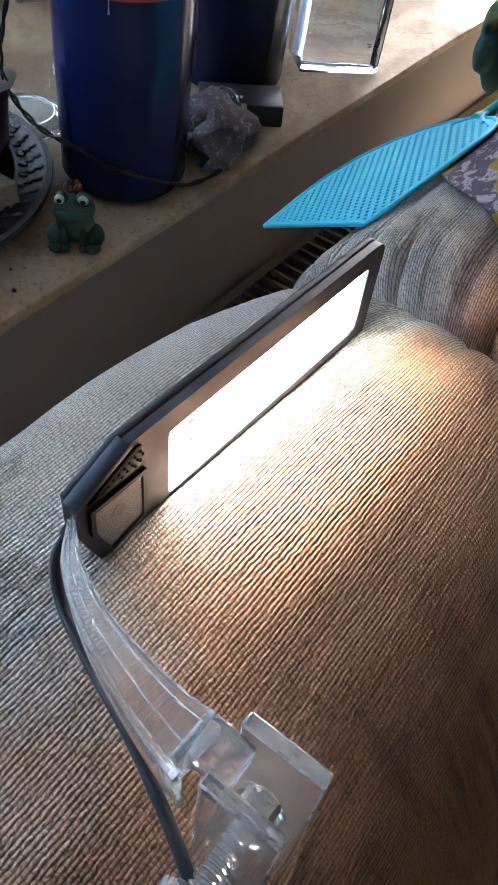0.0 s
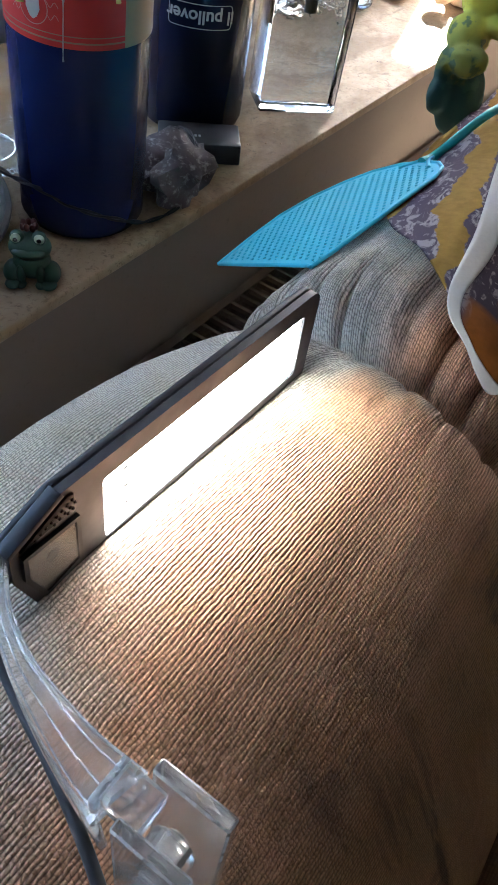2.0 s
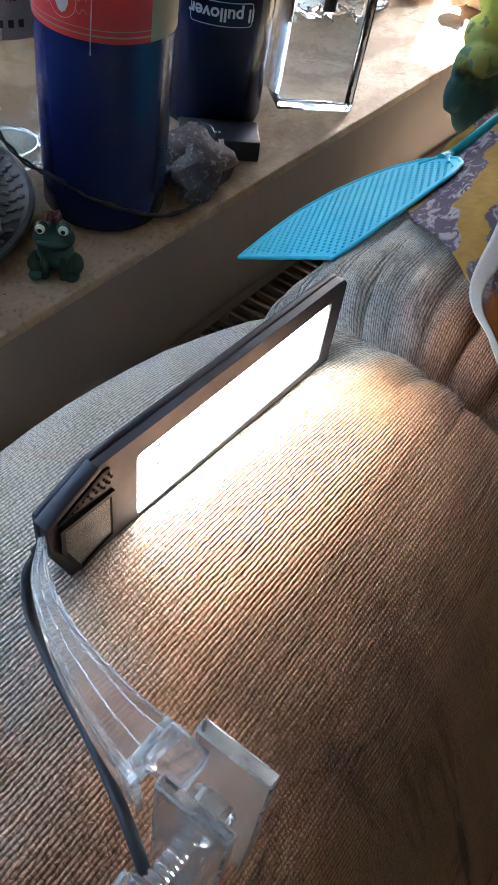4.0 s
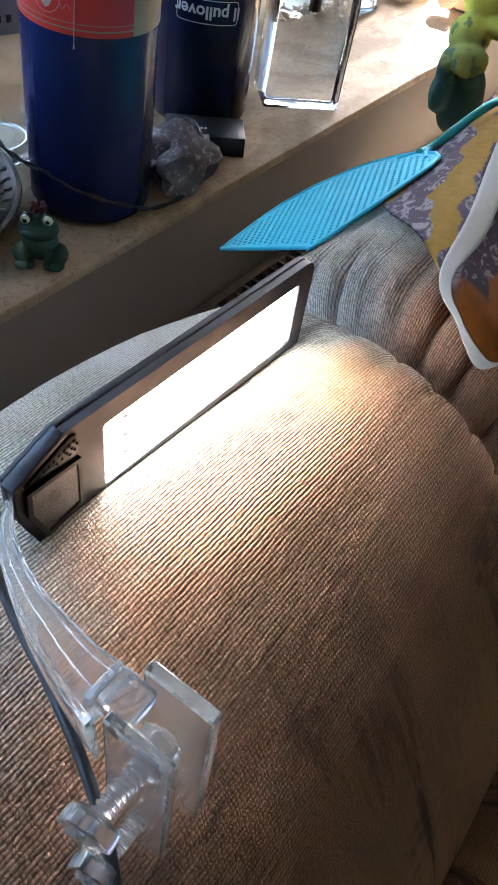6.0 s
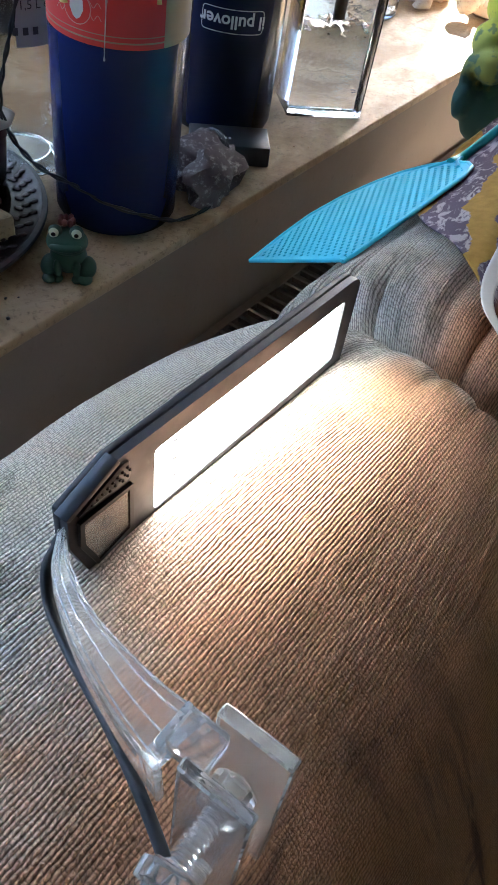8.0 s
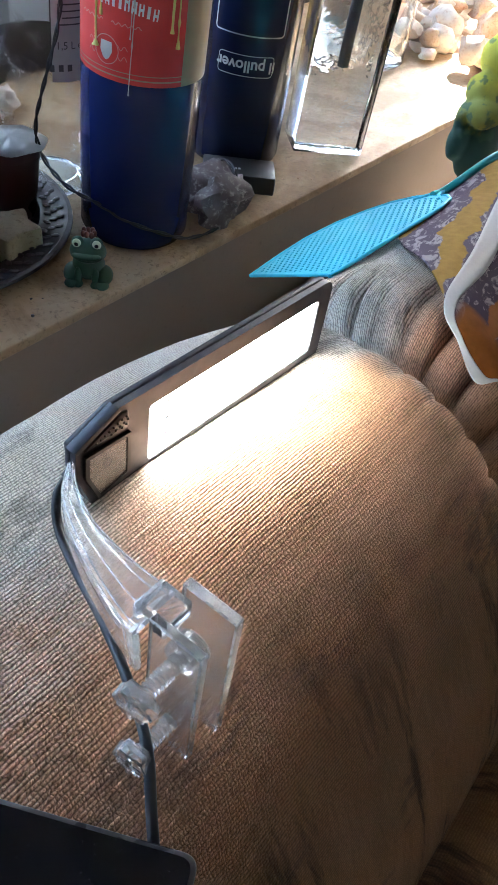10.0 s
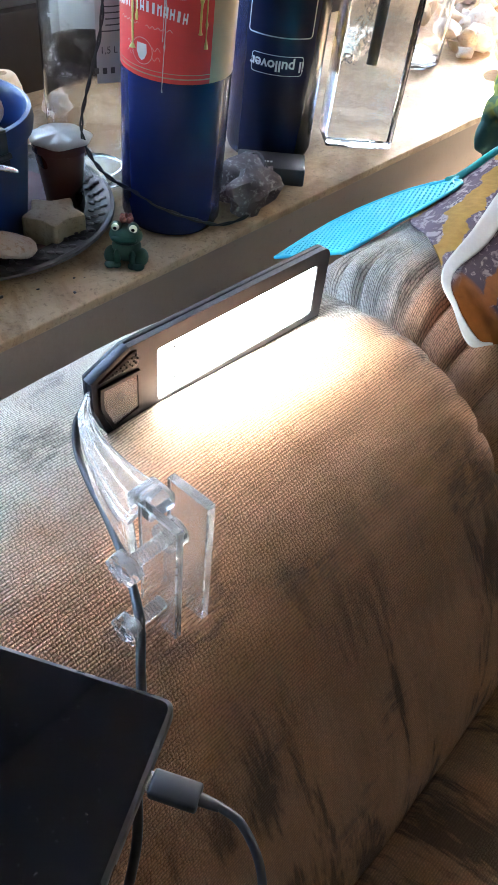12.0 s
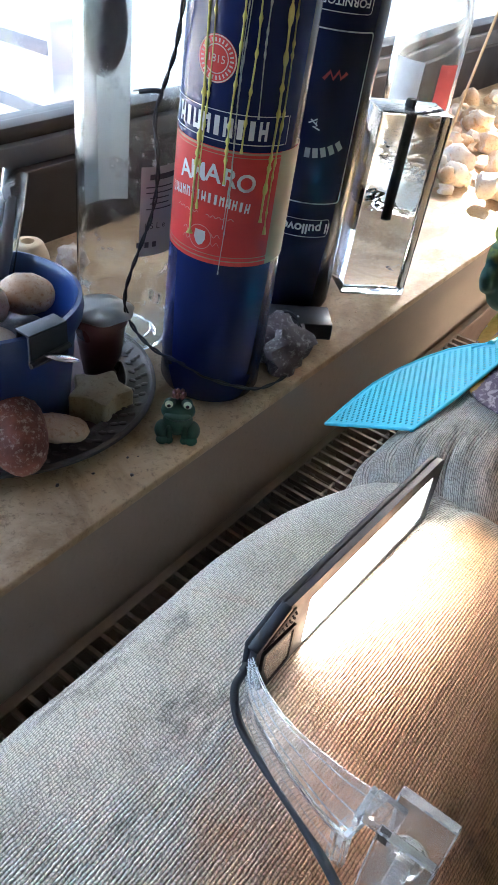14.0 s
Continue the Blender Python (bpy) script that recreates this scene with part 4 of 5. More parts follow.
def cloth_z(x, y):
    """Height of the cloth where it lies over the second cushion."""
    z = top_z(max(-0.215, x), y) + 0.0092 + 0.0030 * noise.noise(Vector((x * 16, y * 12, 2.2)))
    z += 0.0022 * math.sin((x * 0.8 + y * 0.35) * 85 + 2 * noise.noise(Vector((x * 8, y * 8, 0))))
    if y > 0.60:
        z += 0.010 * math.sin((y - 0.60) * 16) * (0.4 + (x + 0.25) / 0.36) + 0.006 * min(1.0, (y - 0.60) / 0.03)
    z -= 0.003 * (max(0.0, 0.420 - y) / 0.034) ** 2
    if x < -0.19:
        z -= (-0.19 - x) * 0.4
    return z


def make_cloth():
    # outer edge of the cloth in plan, from the far window side round the two near corners
    left = smooth_line([(-0.262, 1.22, 0), (-0.255, 0.95, 0), (-0.240, 0.76, 0), (-0.205, 0.60, 0), (-0.158, 0.490, 0), (-0.116, 0.448, 0), (-0.0775, 0.411, 0), (-0.0502, 0.3925, 0), (-0.0290, 0.3866, 0)], 8)
    right = smooth_line([(0.110, 1.22, 0), (0.110, 0.95, 0), (0.105, 0.76, 0), (0.095, 0.62, 0), (0.070, 0.52, 0), (0.040, 0.475, 0), (0.005, 0.432, 0), (-0.010, 0.411, 0), (-0.0262, 0.3872, 0)], 8)
    bm = bmesh.new()
    uvl = bm.loops.layers.uv.new("uv")
    nx, rows = 60, []
    for a, b in zip(left, right):
        rows.append([bm.verts.new((x, y, cloth_z(x, y))) for x, y in ((a.x + (b.x - a.x) * i / nx, a.y + (b.y - a.y) * i / nx) for i in range(nx + 1))])
    for r in range(len(rows) - 1):
        for i in range(nx):
            f = bm.faces.new((rows[r][i], rows[r + 1][i], rows[r + 1][i + 1], rows[r][i + 1]))
            for loop in f.loops:
                c = loop.vert.co
                # u runs across the hem, v along it
                dx, dy = c.x + 0.0771, c.y - 0.411
                loop[uvl].uv = (0.5 + dx * 0.969 + dy * 0.245, 0.5 - dx * 0.245 + dy * 0.969)
    bmesh.ops.recalc_face_normals(bm, faces=bm.faces[:])
    ob = thing("printed_cloth", "gold and purple printed cotton cloth with a white hem", "cloth")
    cl = part("cloth", bm, cloth_material(), ob, "", 80)
    so = cl.modifiers.new("thickness", "SOLIDIFY")
    so.thickness, so.offset = 0.0008, 0.0
    # flat white hem: up over the cushion, and round the near corner
    outer = [(-0.160, 0.74), (-0.1226, 0.591), (-0.0950, 0.4866), (-0.0788, 0.4100), (-0.0518, 0.3905), (-0.0290, 0.3846), (-0.0165, 0.3990)]
    inner = [(-0.142, 0.74), (-0.1050, 0.587), (-0.0780, 0.4870), (-0.0705, 0.4140), (-0.0512, 0.3946), (-0.0275, 0.3915), (-0.0175, 0.4000)]
    la, lb = (smooth_line([(*p, 0) for p in line], 8) for line in (outer, inner))
    bm = bmesh.new()
    m, rows = 6, []
    for a, b in zip(la, lb):
        row = []
        for i in range(m + 1):
            q = a.lerp(b, i / m)
            row.append(bm.verts.new((q.x, q.y, cloth_z(q.x, q.y) + 0.0009)))
        rows.append(row)
    for a, b in zip(rows, rows[1:]):
        for i in range(m):
            bm.faces.new((a[i], b[i], b[i + 1], a[i + 1]))
    bmesh.ops.recalc_face_normals(bm, faces=bm.faces[:])
    hem = part("hem", bm, plain("white_cotton", (0.52, 0.51, 0.47), 0.9, vary=0.08, scale=300, bump=0.0002), ob, "plain white hem band", 80)
    so = hem.modifiers.new("thickness", "SOLIDIFY")
    so.thickness, so.offset = 0.0005, 0.0


make_cloth()

# ---- things on the sill ----
def make_blue_bottle():
    b = thing("liqueur_bottle", "dark blue liqueur bottle, red label, dripped yellow wax", "bottle", (-0.4288, 0.4515, SILL_Z + 0.002), lean=2.6)
    R = 0.0535
    n = Nodes("cobalt_glass", 0.12, (0.006, 0.012, 0.085))
    n.set("Base Color", n.mix(n.noise(9, 2), (0.010, 0.016, 0.066), (0.012, 0.020, 0.080)))
    n.set("Specular IOR Level", 0.35)
    n.set("Roughness", n.ramp(n.noise(14, 2), [(0.3, (0.22,) * 3), (0.8, (0.25,) * 3)]))
    prof = [(0, 0.004), (0.030, 0.002), (0.044, 0.0), (0.0505, 0.003), (0.053, 0.008), (R * 0.985, 0.030), (R * 0.985, 0.034), (R, 0.037), (R, 0.385), (0.050, 0.405), (0.033, 0.425), (0.019, 0.440), (0.0165, 0.47), (0.0165, 0.50), (0, 0.50)]
    part("bottle_body", lathe(prof, 72), n.mat, b, "dark blue glass body", 35)
    face = -82.0
    bm = bmesh.new()
    r1 = R + 0.0004
    wrap(bm, patch(math.radians(178) * r1, 0.104, 48), r1, face + 19, 0.213)
    red = Nodes("red_label", 0.45)
    red.set("Base Color", red.mix(red.noise(25, 5), (0.52, 0.022, 0.022), (0.66, 0.045, 0.035)))
    part("label", bm, red.mat, b, "red paper label")
    gold = plain("dull_gold", (0.36, 0.28, 0.175), 0.4, 0.3)
    silver = plain("silver_print", (0.66, 0.66, 0.66), 0.4, 0.1)
    bm = bmesh.new()
    wrap(bm, patch(math.radians(52) * r1, 0.104, 16), r1 + 0.0002, face + 19 + 89 - 10, 0.213)
    part("label_edge", bm, gold, b, "gold side of the label")
    for z, h in ((0.1655, 0.0012), (0.1695, 0.0007), (0.2635, 0.0018), (0.2600, 0.0006)):
        part("label_line", wrap(bmesh.new(), patch(math.radians(178) * r1, h, 40), r1 + 0.0003, face + 19, z), gold, b)
    # word in the label's arc and the brand's place as plain blocks
    bm = bmesh.new()
    r2 = r1 + 0.0005
    for i, ch in enumerate("AMARO"):
        wrap(bm, lettering(ch, 0.0215, 0.0004), r2, face - 22 + i * 15.5, 0.2425 - 0.0016 * abs(i - 2) ** 1.5, -(i - 2) * 5)
    part("print", bm, silver, b)
    def blocks(count, start, step, z, w, h, drop):
        """The brand's place: a row of plain uneven blocks, each two strokes wide."""
        rb = random.Random(count)
        for i in range(count):
            bm = bmesh.new()
            mid, k = start + i * step, (i - count / 2 + 0.5)
            full = rb.random() < 0.4
            for e in ((-1, 1) if not full else (0,)):
                ww = w * (0.30 if not full else 0.55)
                wrap(bm, patch(ww, h, 2), r2, mid + math.degrees(e * w * 0.33 / r2), z - drop * k * k, -k * drop * 9000)
            if not full:
                wrap(bm, patch(w * 0.36, h * 0.24, 2), r2, mid, z - drop * k * k + h * (rb.random() - 0.5) * 0.7, -k * drop * 9000)
            part("print_block", bm, silver, b)
    blocks(15, face - 40, 6.0, 0.2215, 0.0044, 0.0088, 0.00010)
    blocks(9, face - 34, 10.4, 0.2825, 0.0082, 0.0155, 0.0)
    bm = bmesh.new()
    for s in (-1, 1):
        wrap(bm, patch(0.122, 0.0007, 24), r2, face + 9, 0.2825 + s * 0.0115)
    wrap(bm, patch(0.0007, 0.0235, 2), r2, face + 9 + 66, 0.2825)
    part("print_frame", bm, silver, b)
    # ornament and crest
    bm = bmesh.new()
    for s in (-1, 1):
        pts = [(s * (0.004 + 0.0011 * k), 0.2065 + 0.0011 * math.sin(k * 1.3)) for k in range(24)]
        wrap(bm, strip([(x, z - 0.2065) for x, z in pts], 0.0006), r2, face + 2, 0.2055)
        for dz in (0.004, -0.004):
            wrap(bm, strip([(s * (0.010 + 0.0008 * k), dz + 0.0018 * math.cos(k * 0.8)) for k in range(12)], 0.0005), r2, face + 2, 0.184)
    wrap(bm, disc(0.0115, 24, 0.0108), r2, face + 2, 0.184)
    part("ornament", bm, plain("pale_pink_print", (0.55, 0.28, 0.24), 0.5), b)
    bm = bmesh.new()
    wrap(bm, ([(-0.0052, 0.0065, 0), (0.0052, 0.0065, 0), (0.0056, -0.001, 0), (0.003, -0.0062, 0), (0, -0.008, 0), (-0.003, -0.0062, 0), (-0.0056, -0.001, 0)], [tuple(range(7))]), r2 + 0.0002, face + 2, 0.184)
    part("crest", bm, plain("grey_print", (0.50, 0.49, 0.46), 0.5), b)
    # round seal with its year
    bm = bmesh.new()
    wrap(bm, disc(0.0175, 32), r2 - 0.0001, -81, 0.331)
    part("seal", bm, red.mat, b, "round red seal with pale rings")
    bm = bmesh.new()
    wrap(bm, disc(0.0172, 32, 0.0163), r2 + 0.0001, -81, 0.331)
    wrap(bm, disc(0.0108, 32, 0.0100), r2 + 0.0001, -81, 0.331)
    wrap(bm, lettering("1815", 0.0082), r2 + 0.0001, -81, 0.331)
    for i in range(26):
        a = 360 * i / 26
        x, y = 0.0135 * math.cos(radians(a)), 0.0135 * math.sin(radians(a))
        v, f = patch(0.0013, 0.0030, 1)
        v = [(x + math.cos(radians(a - 90)) * p - math.sin(radians(a - 90)) * q, y + math.sin(radians(a - 90)) * p + math.cos(radians(a - 90)) * q, 0) for p, q, _ in v]
        wrap(bm, (v, f), r2 + 0.0001, -81, 0.331)
    part("seal_print", bm, plain("pale_print", (0.62, 0.52, 0.46), 0.5), b)
    # wax drips
    wax = Nodes("yellow_wax", 0.4, (0.60, 0.55, 0.16))
    wax.set("Subsurface Weight", 0.15)
    wax.set("Subsurface Radius", (0.004, 0.003, 0.001))
    white_wax = plain("pale_wax", (0.42, 0.43, 0.40), 0.45)
    rng = random.Random(4)
    for ang, lowz, r, mt in ((-91, 0.183, 0.0017, 0), (-86, 0.205, 0.0010, 0), (-62, 0.232, 0.0013, 0), (-57, 0.148, 0.0006, 1), (-49, 0.262, 0.0012, 0), (-40, 0.290, 0.0008, 1), (-58, 0.192, 0.0005, 1), (-22, 0.20, 0.0016, 0), (-16, 0.19, 0.0010, 0)):
        pts, rad = [], []
        z = 0.40
        while z > lowz:
            pts.append((z, ang + 1.2 * math.sin(z * 37 + ang)))
            z -= 0.004
        knots = [rng.random() for _ in pts]
        path = [Vector(((R + 0.0006) * math.cos(radians(a)), (R + 0.0006) * math.sin(radians(a)), zz)) for zz, a in pts]

        def fat(s, k=knots, m=len(pts)):
            i = min(m - 1, int(s * (m - 1) + 0.5))
            v = 0.75 + (1.0 if k[i] > 0.86 else 0.0) + 0.25 * k[i]
            return v + (0.9 if s > 0.985 else 0.0)
        part("wax_drip", tube(path, r * 0.72, 8, taper=fat), white_wax if mt else wax.mat, b, "pale wax drip" if mt else "yellow wax drip")


make_blue_bottle()


def make_dark_bottle():
    R = 0.054
    b = thing("dark_bottle", "near-black blue bottle with white framed print standing upside down", "bottle", (-0.480, 0.671, SILL_Z + 0.002), lean=2.3)
    n = Nodes("midnight_lacquer", 0.16, (0.004, 0.007, 0.022))
    n.set("Base Color", n.mix(n.noise(10, 4), (0.005, 0.008, 0.026), (0.010, 0.017, 0.055)))
    n.set("Specular IOR Level", 0.4)
    n.set("Roughness", 0.25)
    part("bottle_body", lathe([(0, 0), (0.046, 0.0), (0.0515, 0.003), (R, 0.010), (R, 0.44), (0.050, 0.455), (0.02, 0.47), (0, 0.47)], 72), n.mat, b, "dark blue lacquered body", 35)
    white = plain("white_print", (0.60, 0.62, 0.64), 0.5)
    r = R + 0.0005
    face = -40.0
    bm = bmesh.new()

    def ring(w, h, z, ang, lw):
        o = rounded([(-w / 2, -h / 2), (w / 2, -h / 2), (w / 2, h / 2), (-w / 2, h / 2)], 0.004, 4)
        pts = []
        for i in range(len(o)):
            p, q = Vector(o[i]), Vector(o[(i + 1) % len(o)])
            m = max(1, int((q - p).length / 0.006))
            pts += [tuple(p.lerp(q, k / m)) for k in range(m)]
        wrap(bm, strip(pts + [pts[0], pts[1]], lw), r, ang, z)
    ring(0.078, 0.178, 0.238, face - 12, 0.0014)
    ring(0.062, 0.021, 0.119, face - 12, 0.0008)
    ring(0.060, 0.020, 0.353, face - 12, 0.0008)
    part("print_frame", bm, white, b)
    part("print", wrap(bmesh.new(), lettering("il pullover", 0.0165, 0.0004), r, face - 12, 0.119, 180), white, b, "white words printed upside down")
    part("print", wrap(bmesh.new(), lettering("FORNITORI", 0.0105, 0.0002), r, face - 12, 0.353, 180), white, b, "white word printed upside down")
    grey = plain("grey_print_block", (0.28, 0.30, 0.32), 0.5)
    for i in range(5):
        part("print_block", wrap(bmesh.new(), patch(0.0060, 0.0105, 2), r, face - 24 + i * 9, 0.205 + 0.0006 * i * i, 180 + i * 9), grey, b)
    bm = bmesh.new()
    for pts in ([(-0.004, 0.004), (0.004, -0.002), (-0.001, -0.003), (0.007, -0.006)], [(-0.006, 0.000), (0.003, 0.005), (0.002, 0.000)]):
        wrap(bm, strip(pts, 0.0016), r, face - 22, 0.236)
    part("star", bm, white, b)
    bm = bmesh.new()
    wrap(bm, strip([(-0.012, -0.004), (-0.006, 0.004), (-0.002, -0.003), (0.003, 0.005), (0.006, -0.002), (0.012, 0.004)], 0.0036), r, face - 8, 0.285)
    part("emblem", bm, plain("dark_red_print", (0.34, 0.03, 0.04), 0.5), b)


make_dark_bottle()


def make_adapter():
    a = thing("power_adapter", "small black plastic box with fine white marks on the sill", "adapter", (-0.3765, 0.6205, SILL_Z), 40.0)
    part("adapter_case", box(-0.082, 0.0, 0.0, 0.046, 0.0, 0.021, 0.002), M["black"], a)
    bm = bmesh.new()
    for i in range(3):
        add_box(bm, -0.050 + i * 0.004, -0.0475 + i * 0.004, 0.014, 0.018, 0.0212, 0.0215)
    part("mark_bars", bm, plain("white_marks", (0.6, 0.6, 0.6), 0.6), a)


make_adapter()


def make_clear_bottle():
    b = thing("clear_bottle", "large empty clear glass bottle with a paper label", "bottle", (-0.5585, 0.4535, SILL_Z + 0.002), lean=2.0)
    R = 0.053
    prof = [(0, 0.010), (0.030, 0.008), (0.036, 0.0), (0.046, 0.001), (R, 0.008), (R, 0.375), (0.044, 0.40), (0.02, 0.43), (0.018, 0.50), (0.0145, 0.50), (0.0165, 0.43), (0.040, 0.398), (R - 0.0015, 0.373), (R - 0.0015, 0.010), (0.044, 0.006), (0, 0.012)]
    part("bottle_body", lathe(prof, 64), M["thinglass"], b, "dusty clear glass body", 35)
    paper = plain("white_paper", (0.66, 0.64, 0.60), 0.8, vary=0.06)
    bm = bmesh.new()
    wrap(bm, patch(0.046, 0.092, 16), R + 0.0004, -9, 0.168)
    part("paper_label", bm, paper, b, "small white paper label")
    bm = bmesh.new()
    dark = plain("grey_ink", (0.12, 0.11, 0.11), 0.7)
    rng = random.Random(2)
    for k in range(5):
        z = 0.200 - k * 0.0055
        wrap(bm, patch(0.022 + 0.010 * rng.random(), 0.0012, 6), R + 0.0008, -11, z - 0.006)
    wrap(bm, patch(0.030, 0.0055, 6), R + 0.0008, -8, 0.204)
    wrap(bm, lettering("1,5 L e", 0.0095), R + 0.0008, -16, 0.154)
    for i in range(3):
        wrap(bm, patch(0.0045, 0.0060, 1), R + 0.0008, -34 + i * 9, 0.1345)
    part("label_print", bm, dark, b)
    # large pale label on the back of the bottle, lit through by the window
    thin = Nodes("thin_paper", 0.9, (0.80, 0.82, 0.82))
    thin.set("Transmission Weight", 0.55)
    bm = bmesh.new()
    wrap(bm, patch(0.056, 0.26, 16), R - 0.0022, 166, 0.270)
    part("back_label", bm, thin.mat, b, "long pale label seen through the glass")
    bm = bmesh.new()
    wrap(bm, ([(x, z * 1.9, 0) for x, z, _ in disc(0.024, 32)[0]], disc(0.024, 32)[1]), R - 0.0028, 166, 0.312)
    part("label_oval", bm, plain("mottled_grey_print", (0.30, 0.30, 0.31), 0.8, vary=0.35, scale=120), b, "grey oval on the back label")


make_clear_bottle()


def make_glass_block():
    b = thing("glass_block", "heavy clear square glass block lamp with a black wick", "oil lamp", (-0.431, 0.731, SILL_Z + 0.002), 48.5, lean=2.3)
    W, D, Hh = 0.090, 0.056, 0.236
    part("block", box(0, W, 0, D, 0.0, Hh, 0.003, 2), M["glassblock"], b, "thick clear glass", 40)
    bm = lathe([(0, 0), (0.0065, 0), (0.0065, 0.135), (0, 0.135)], 24)
    bmesh.ops.translate(bm, vec=(W * 0.5, D * 0.5, Hh - 0.1355), verts=bm.verts[:])
    part("bore", bm, plain("sooty_black", (0.02, 0.02, 0.02), 0.6), b)
    bm = lathe([(0, 0), (0.006, 0), (0.0065, 0.006), (0.005, 0.009), (0, 0.0095)], 14, wobble=0.12)
    bmesh.ops.translate(bm, vec=(W * 0.5, D * 0.5, Hh), verts=bm.verts[:])
    part("wick_cap", bm, M["groove"], b, "charred black wick")


make_glass_block()


def make_dish():
    d = thing("metal_dish", "round dark pewter dish with an embossed rim on the sill", "dish", (-0.560, 0.282, SILL_Z))
    pew = Nodes("old_pewter", 0.5, (0.09, 0.085, 0.085), 0.6)
    f = pew.noise(70, 6, 0.65)
    pew.set("Base Color", pew.mix(f, (0.040, 0.034, 0.032), (0.105, 0.092, 0.087)))
    pew.bump(f, 0.5, 0.0008)
    R = 0.153
    prof = [(0, 0.004), (0.105, 0.004), (0.114, 0.006), (0.121, 0.0125), (0.1225, 0.0165), (0.125, 0.0155), (0.146, 0.0165), (0.149, 0.0185), (R, 0.0175), (R + 0.0005, 0.0145), (0.148, 0.0125), (0.122, 0.010), (0.112, 0.0005), (0, 0.0)]
    part("plate", lathe(prof, 120), pew.mat, d, "dark pewter plate", 40)
    bm = bmesh.new()
    bmesh.ops.create_uvsphere(bm, u_segments=8, v_segments=5, radius=1)
    for v in bm.verts:
        v.co = Vector((v.co.x * 0.0044, v.co.y * 0.0028, v.co.z * 0.0013))
    leaf = mesh_of("rim_leaf", bm, plain("worn_pewter", (0.095, 0.082, 0.078), 0.45, 0.5, vary=0.4, scale=200, bump=0.0003), 50)
    for i in range(150):
        a = 2 * math.pi * i / 150
        ob = new("rim_leaf", leaf)
        r = 0.1355 + (-0.0062, 0.0, 0.0062)[i % 3]
        ob.matrix_basis = pose(r * math.cos(a), r * math.sin(a), 0.0170, 0, 0, math.degrees(a) + (40 if i % 3 else -35))
        ob.parent = d
    red = plain("dark_red_lining", (0.075, 0.030, 0.028), 0.6, vary=0.4, scale=40)
    part("lining", lathe([(0, 0.0045), (0.113, 0.0052), (0.113, 0.0058), (0, 0.0052)], 64), red, d, "dark reddish bottom of the dish")


make_dish()
DISH_Z = SILL_Z + 0.0055


def make_pot():
    p = thing("blue_pot", "blue enamel pot full of pebbles with a black handle clip", "pot", (-0.545, 0.255, DISH_Z))
    blue = plain("blue_enamel", (0.013, 0.038, 0.145), 0.35, vary=0.2, scale=30, coat=0.3)
    h = 0.122
    prof = [(0, 0.0), (0.070, 0.0), (0.075, 0.004), (0.084, 0.085), (0.086, 0.100), (0.0915, 0.103), (0.093, 0.112), (0.0915, h), (0.088, h + 0.001), (0.0845, h - 0.003), (0.083, 0.10), (0.078, 0.05), (0, 0.05)]
    part("pot_wall", lathe(prof, 80), blue, p, "blue pot with a thick rolled rim", 40)
    # black clip over the rim
    ang = math.degrees(math.atan2(0.266 - 0.255, -0.441 + 0.545)) - 8
    m = pose(0, 0, 0, 0, 0, ang)
    bm = bmesh.new()
    add_box(bm, 0.0945, 0.0975, -0.020, 0.020, h - 0.026, h + 0.004, 0.0008, 2, m)
    add_box(bm, 0.080, 0.0975, -0.020, 0.020, h + 0.004, h + 0.0065, 0.0008, 2, m)
    add_box(bm, 0.080, 0.0825, -0.020, 0.020, h - 0.012, h + 0.004, 0.0006, 2, m)
    clip = part("rim_clip", bm, M["black"], p, "black metal clip hooked over the rim")
    bm = tube([m @ Vector((0.0995, -0.022, h - 0.020)), m @ Vector((0.0995, 0.020, h - 0.016))], 0.0028, 10)
    part("clip_roll", bm, M["black"], clip)
    bm = rock(0.016, 0.006, 0.0025, 3, 0.08, 2)
    bmesh.ops.transform(bm, matrix=m @ pose(0.108, 0.004, h - 0.019, 0, 20, 65), verts=bm.verts[:])
    part("clip_tab", bm, plain("polished_steel", (0.65, 0.67, 0.7), 0.2, 1.0), clip, "shiny steel lever tab")


make_pot()


def pebble_mat(name, a, b, c, scale=14.0, rough=0.6):
    n = Nodes(name, rough)
    f, g = n.noise(scale, 6, 0.6), n.noise(scale * 7, 5, 0.7)
    col = n.mix(n.ramp(f, [(0.35, (0, 0, 0)), (0.65, (1, 1, 1))]), a, b)
    n.set("Base Color", n.mix(n.ramp(g, [(0.52, (0, 0, 0)), (0.68, (0.9,) * 3)]), col, c))
    n.bump(g, 0.4, 0.0006)
    return n.mat


M["beige"] = pebble_mat("beige_pebble", (0.50, 0.35, 0.235), (0.58, 0.48, 0.37), (0.36, 0.20, 0.10), 30)
M["ochre"] = pebble_mat("ochre_pebble", (0.48, 0.28, 0.14), (0.58, 0.46, 0.34), (0.35, 0.16, 0.06), 35)
M["darkstone"] = pebble_mat("dark_pebble", (0.03, 0.028, 0.03), (0.07, 0.06, 0.06), (0.12, 0.11, 0.10), 30, 0.35)
M["redstone"] = pebble_mat("red_breccia", (0.11, 0.026, 0.018), (0.34, 0.12, 0.08), (0.55, 0.42, 0.36), 30)
M["purple"] = pebble_mat("purple_quartz", (0.040, 0.024, 0.028), (0.15, 0.115, 0.115), (0.40, 0.36, 0.34), 24)
M["cream"] = pebble_mat("cream_shell", (0.62, 0.52, 0.42), (0.74, 0.68, 0.60), (0.50, 0.34, 0.24), 25)


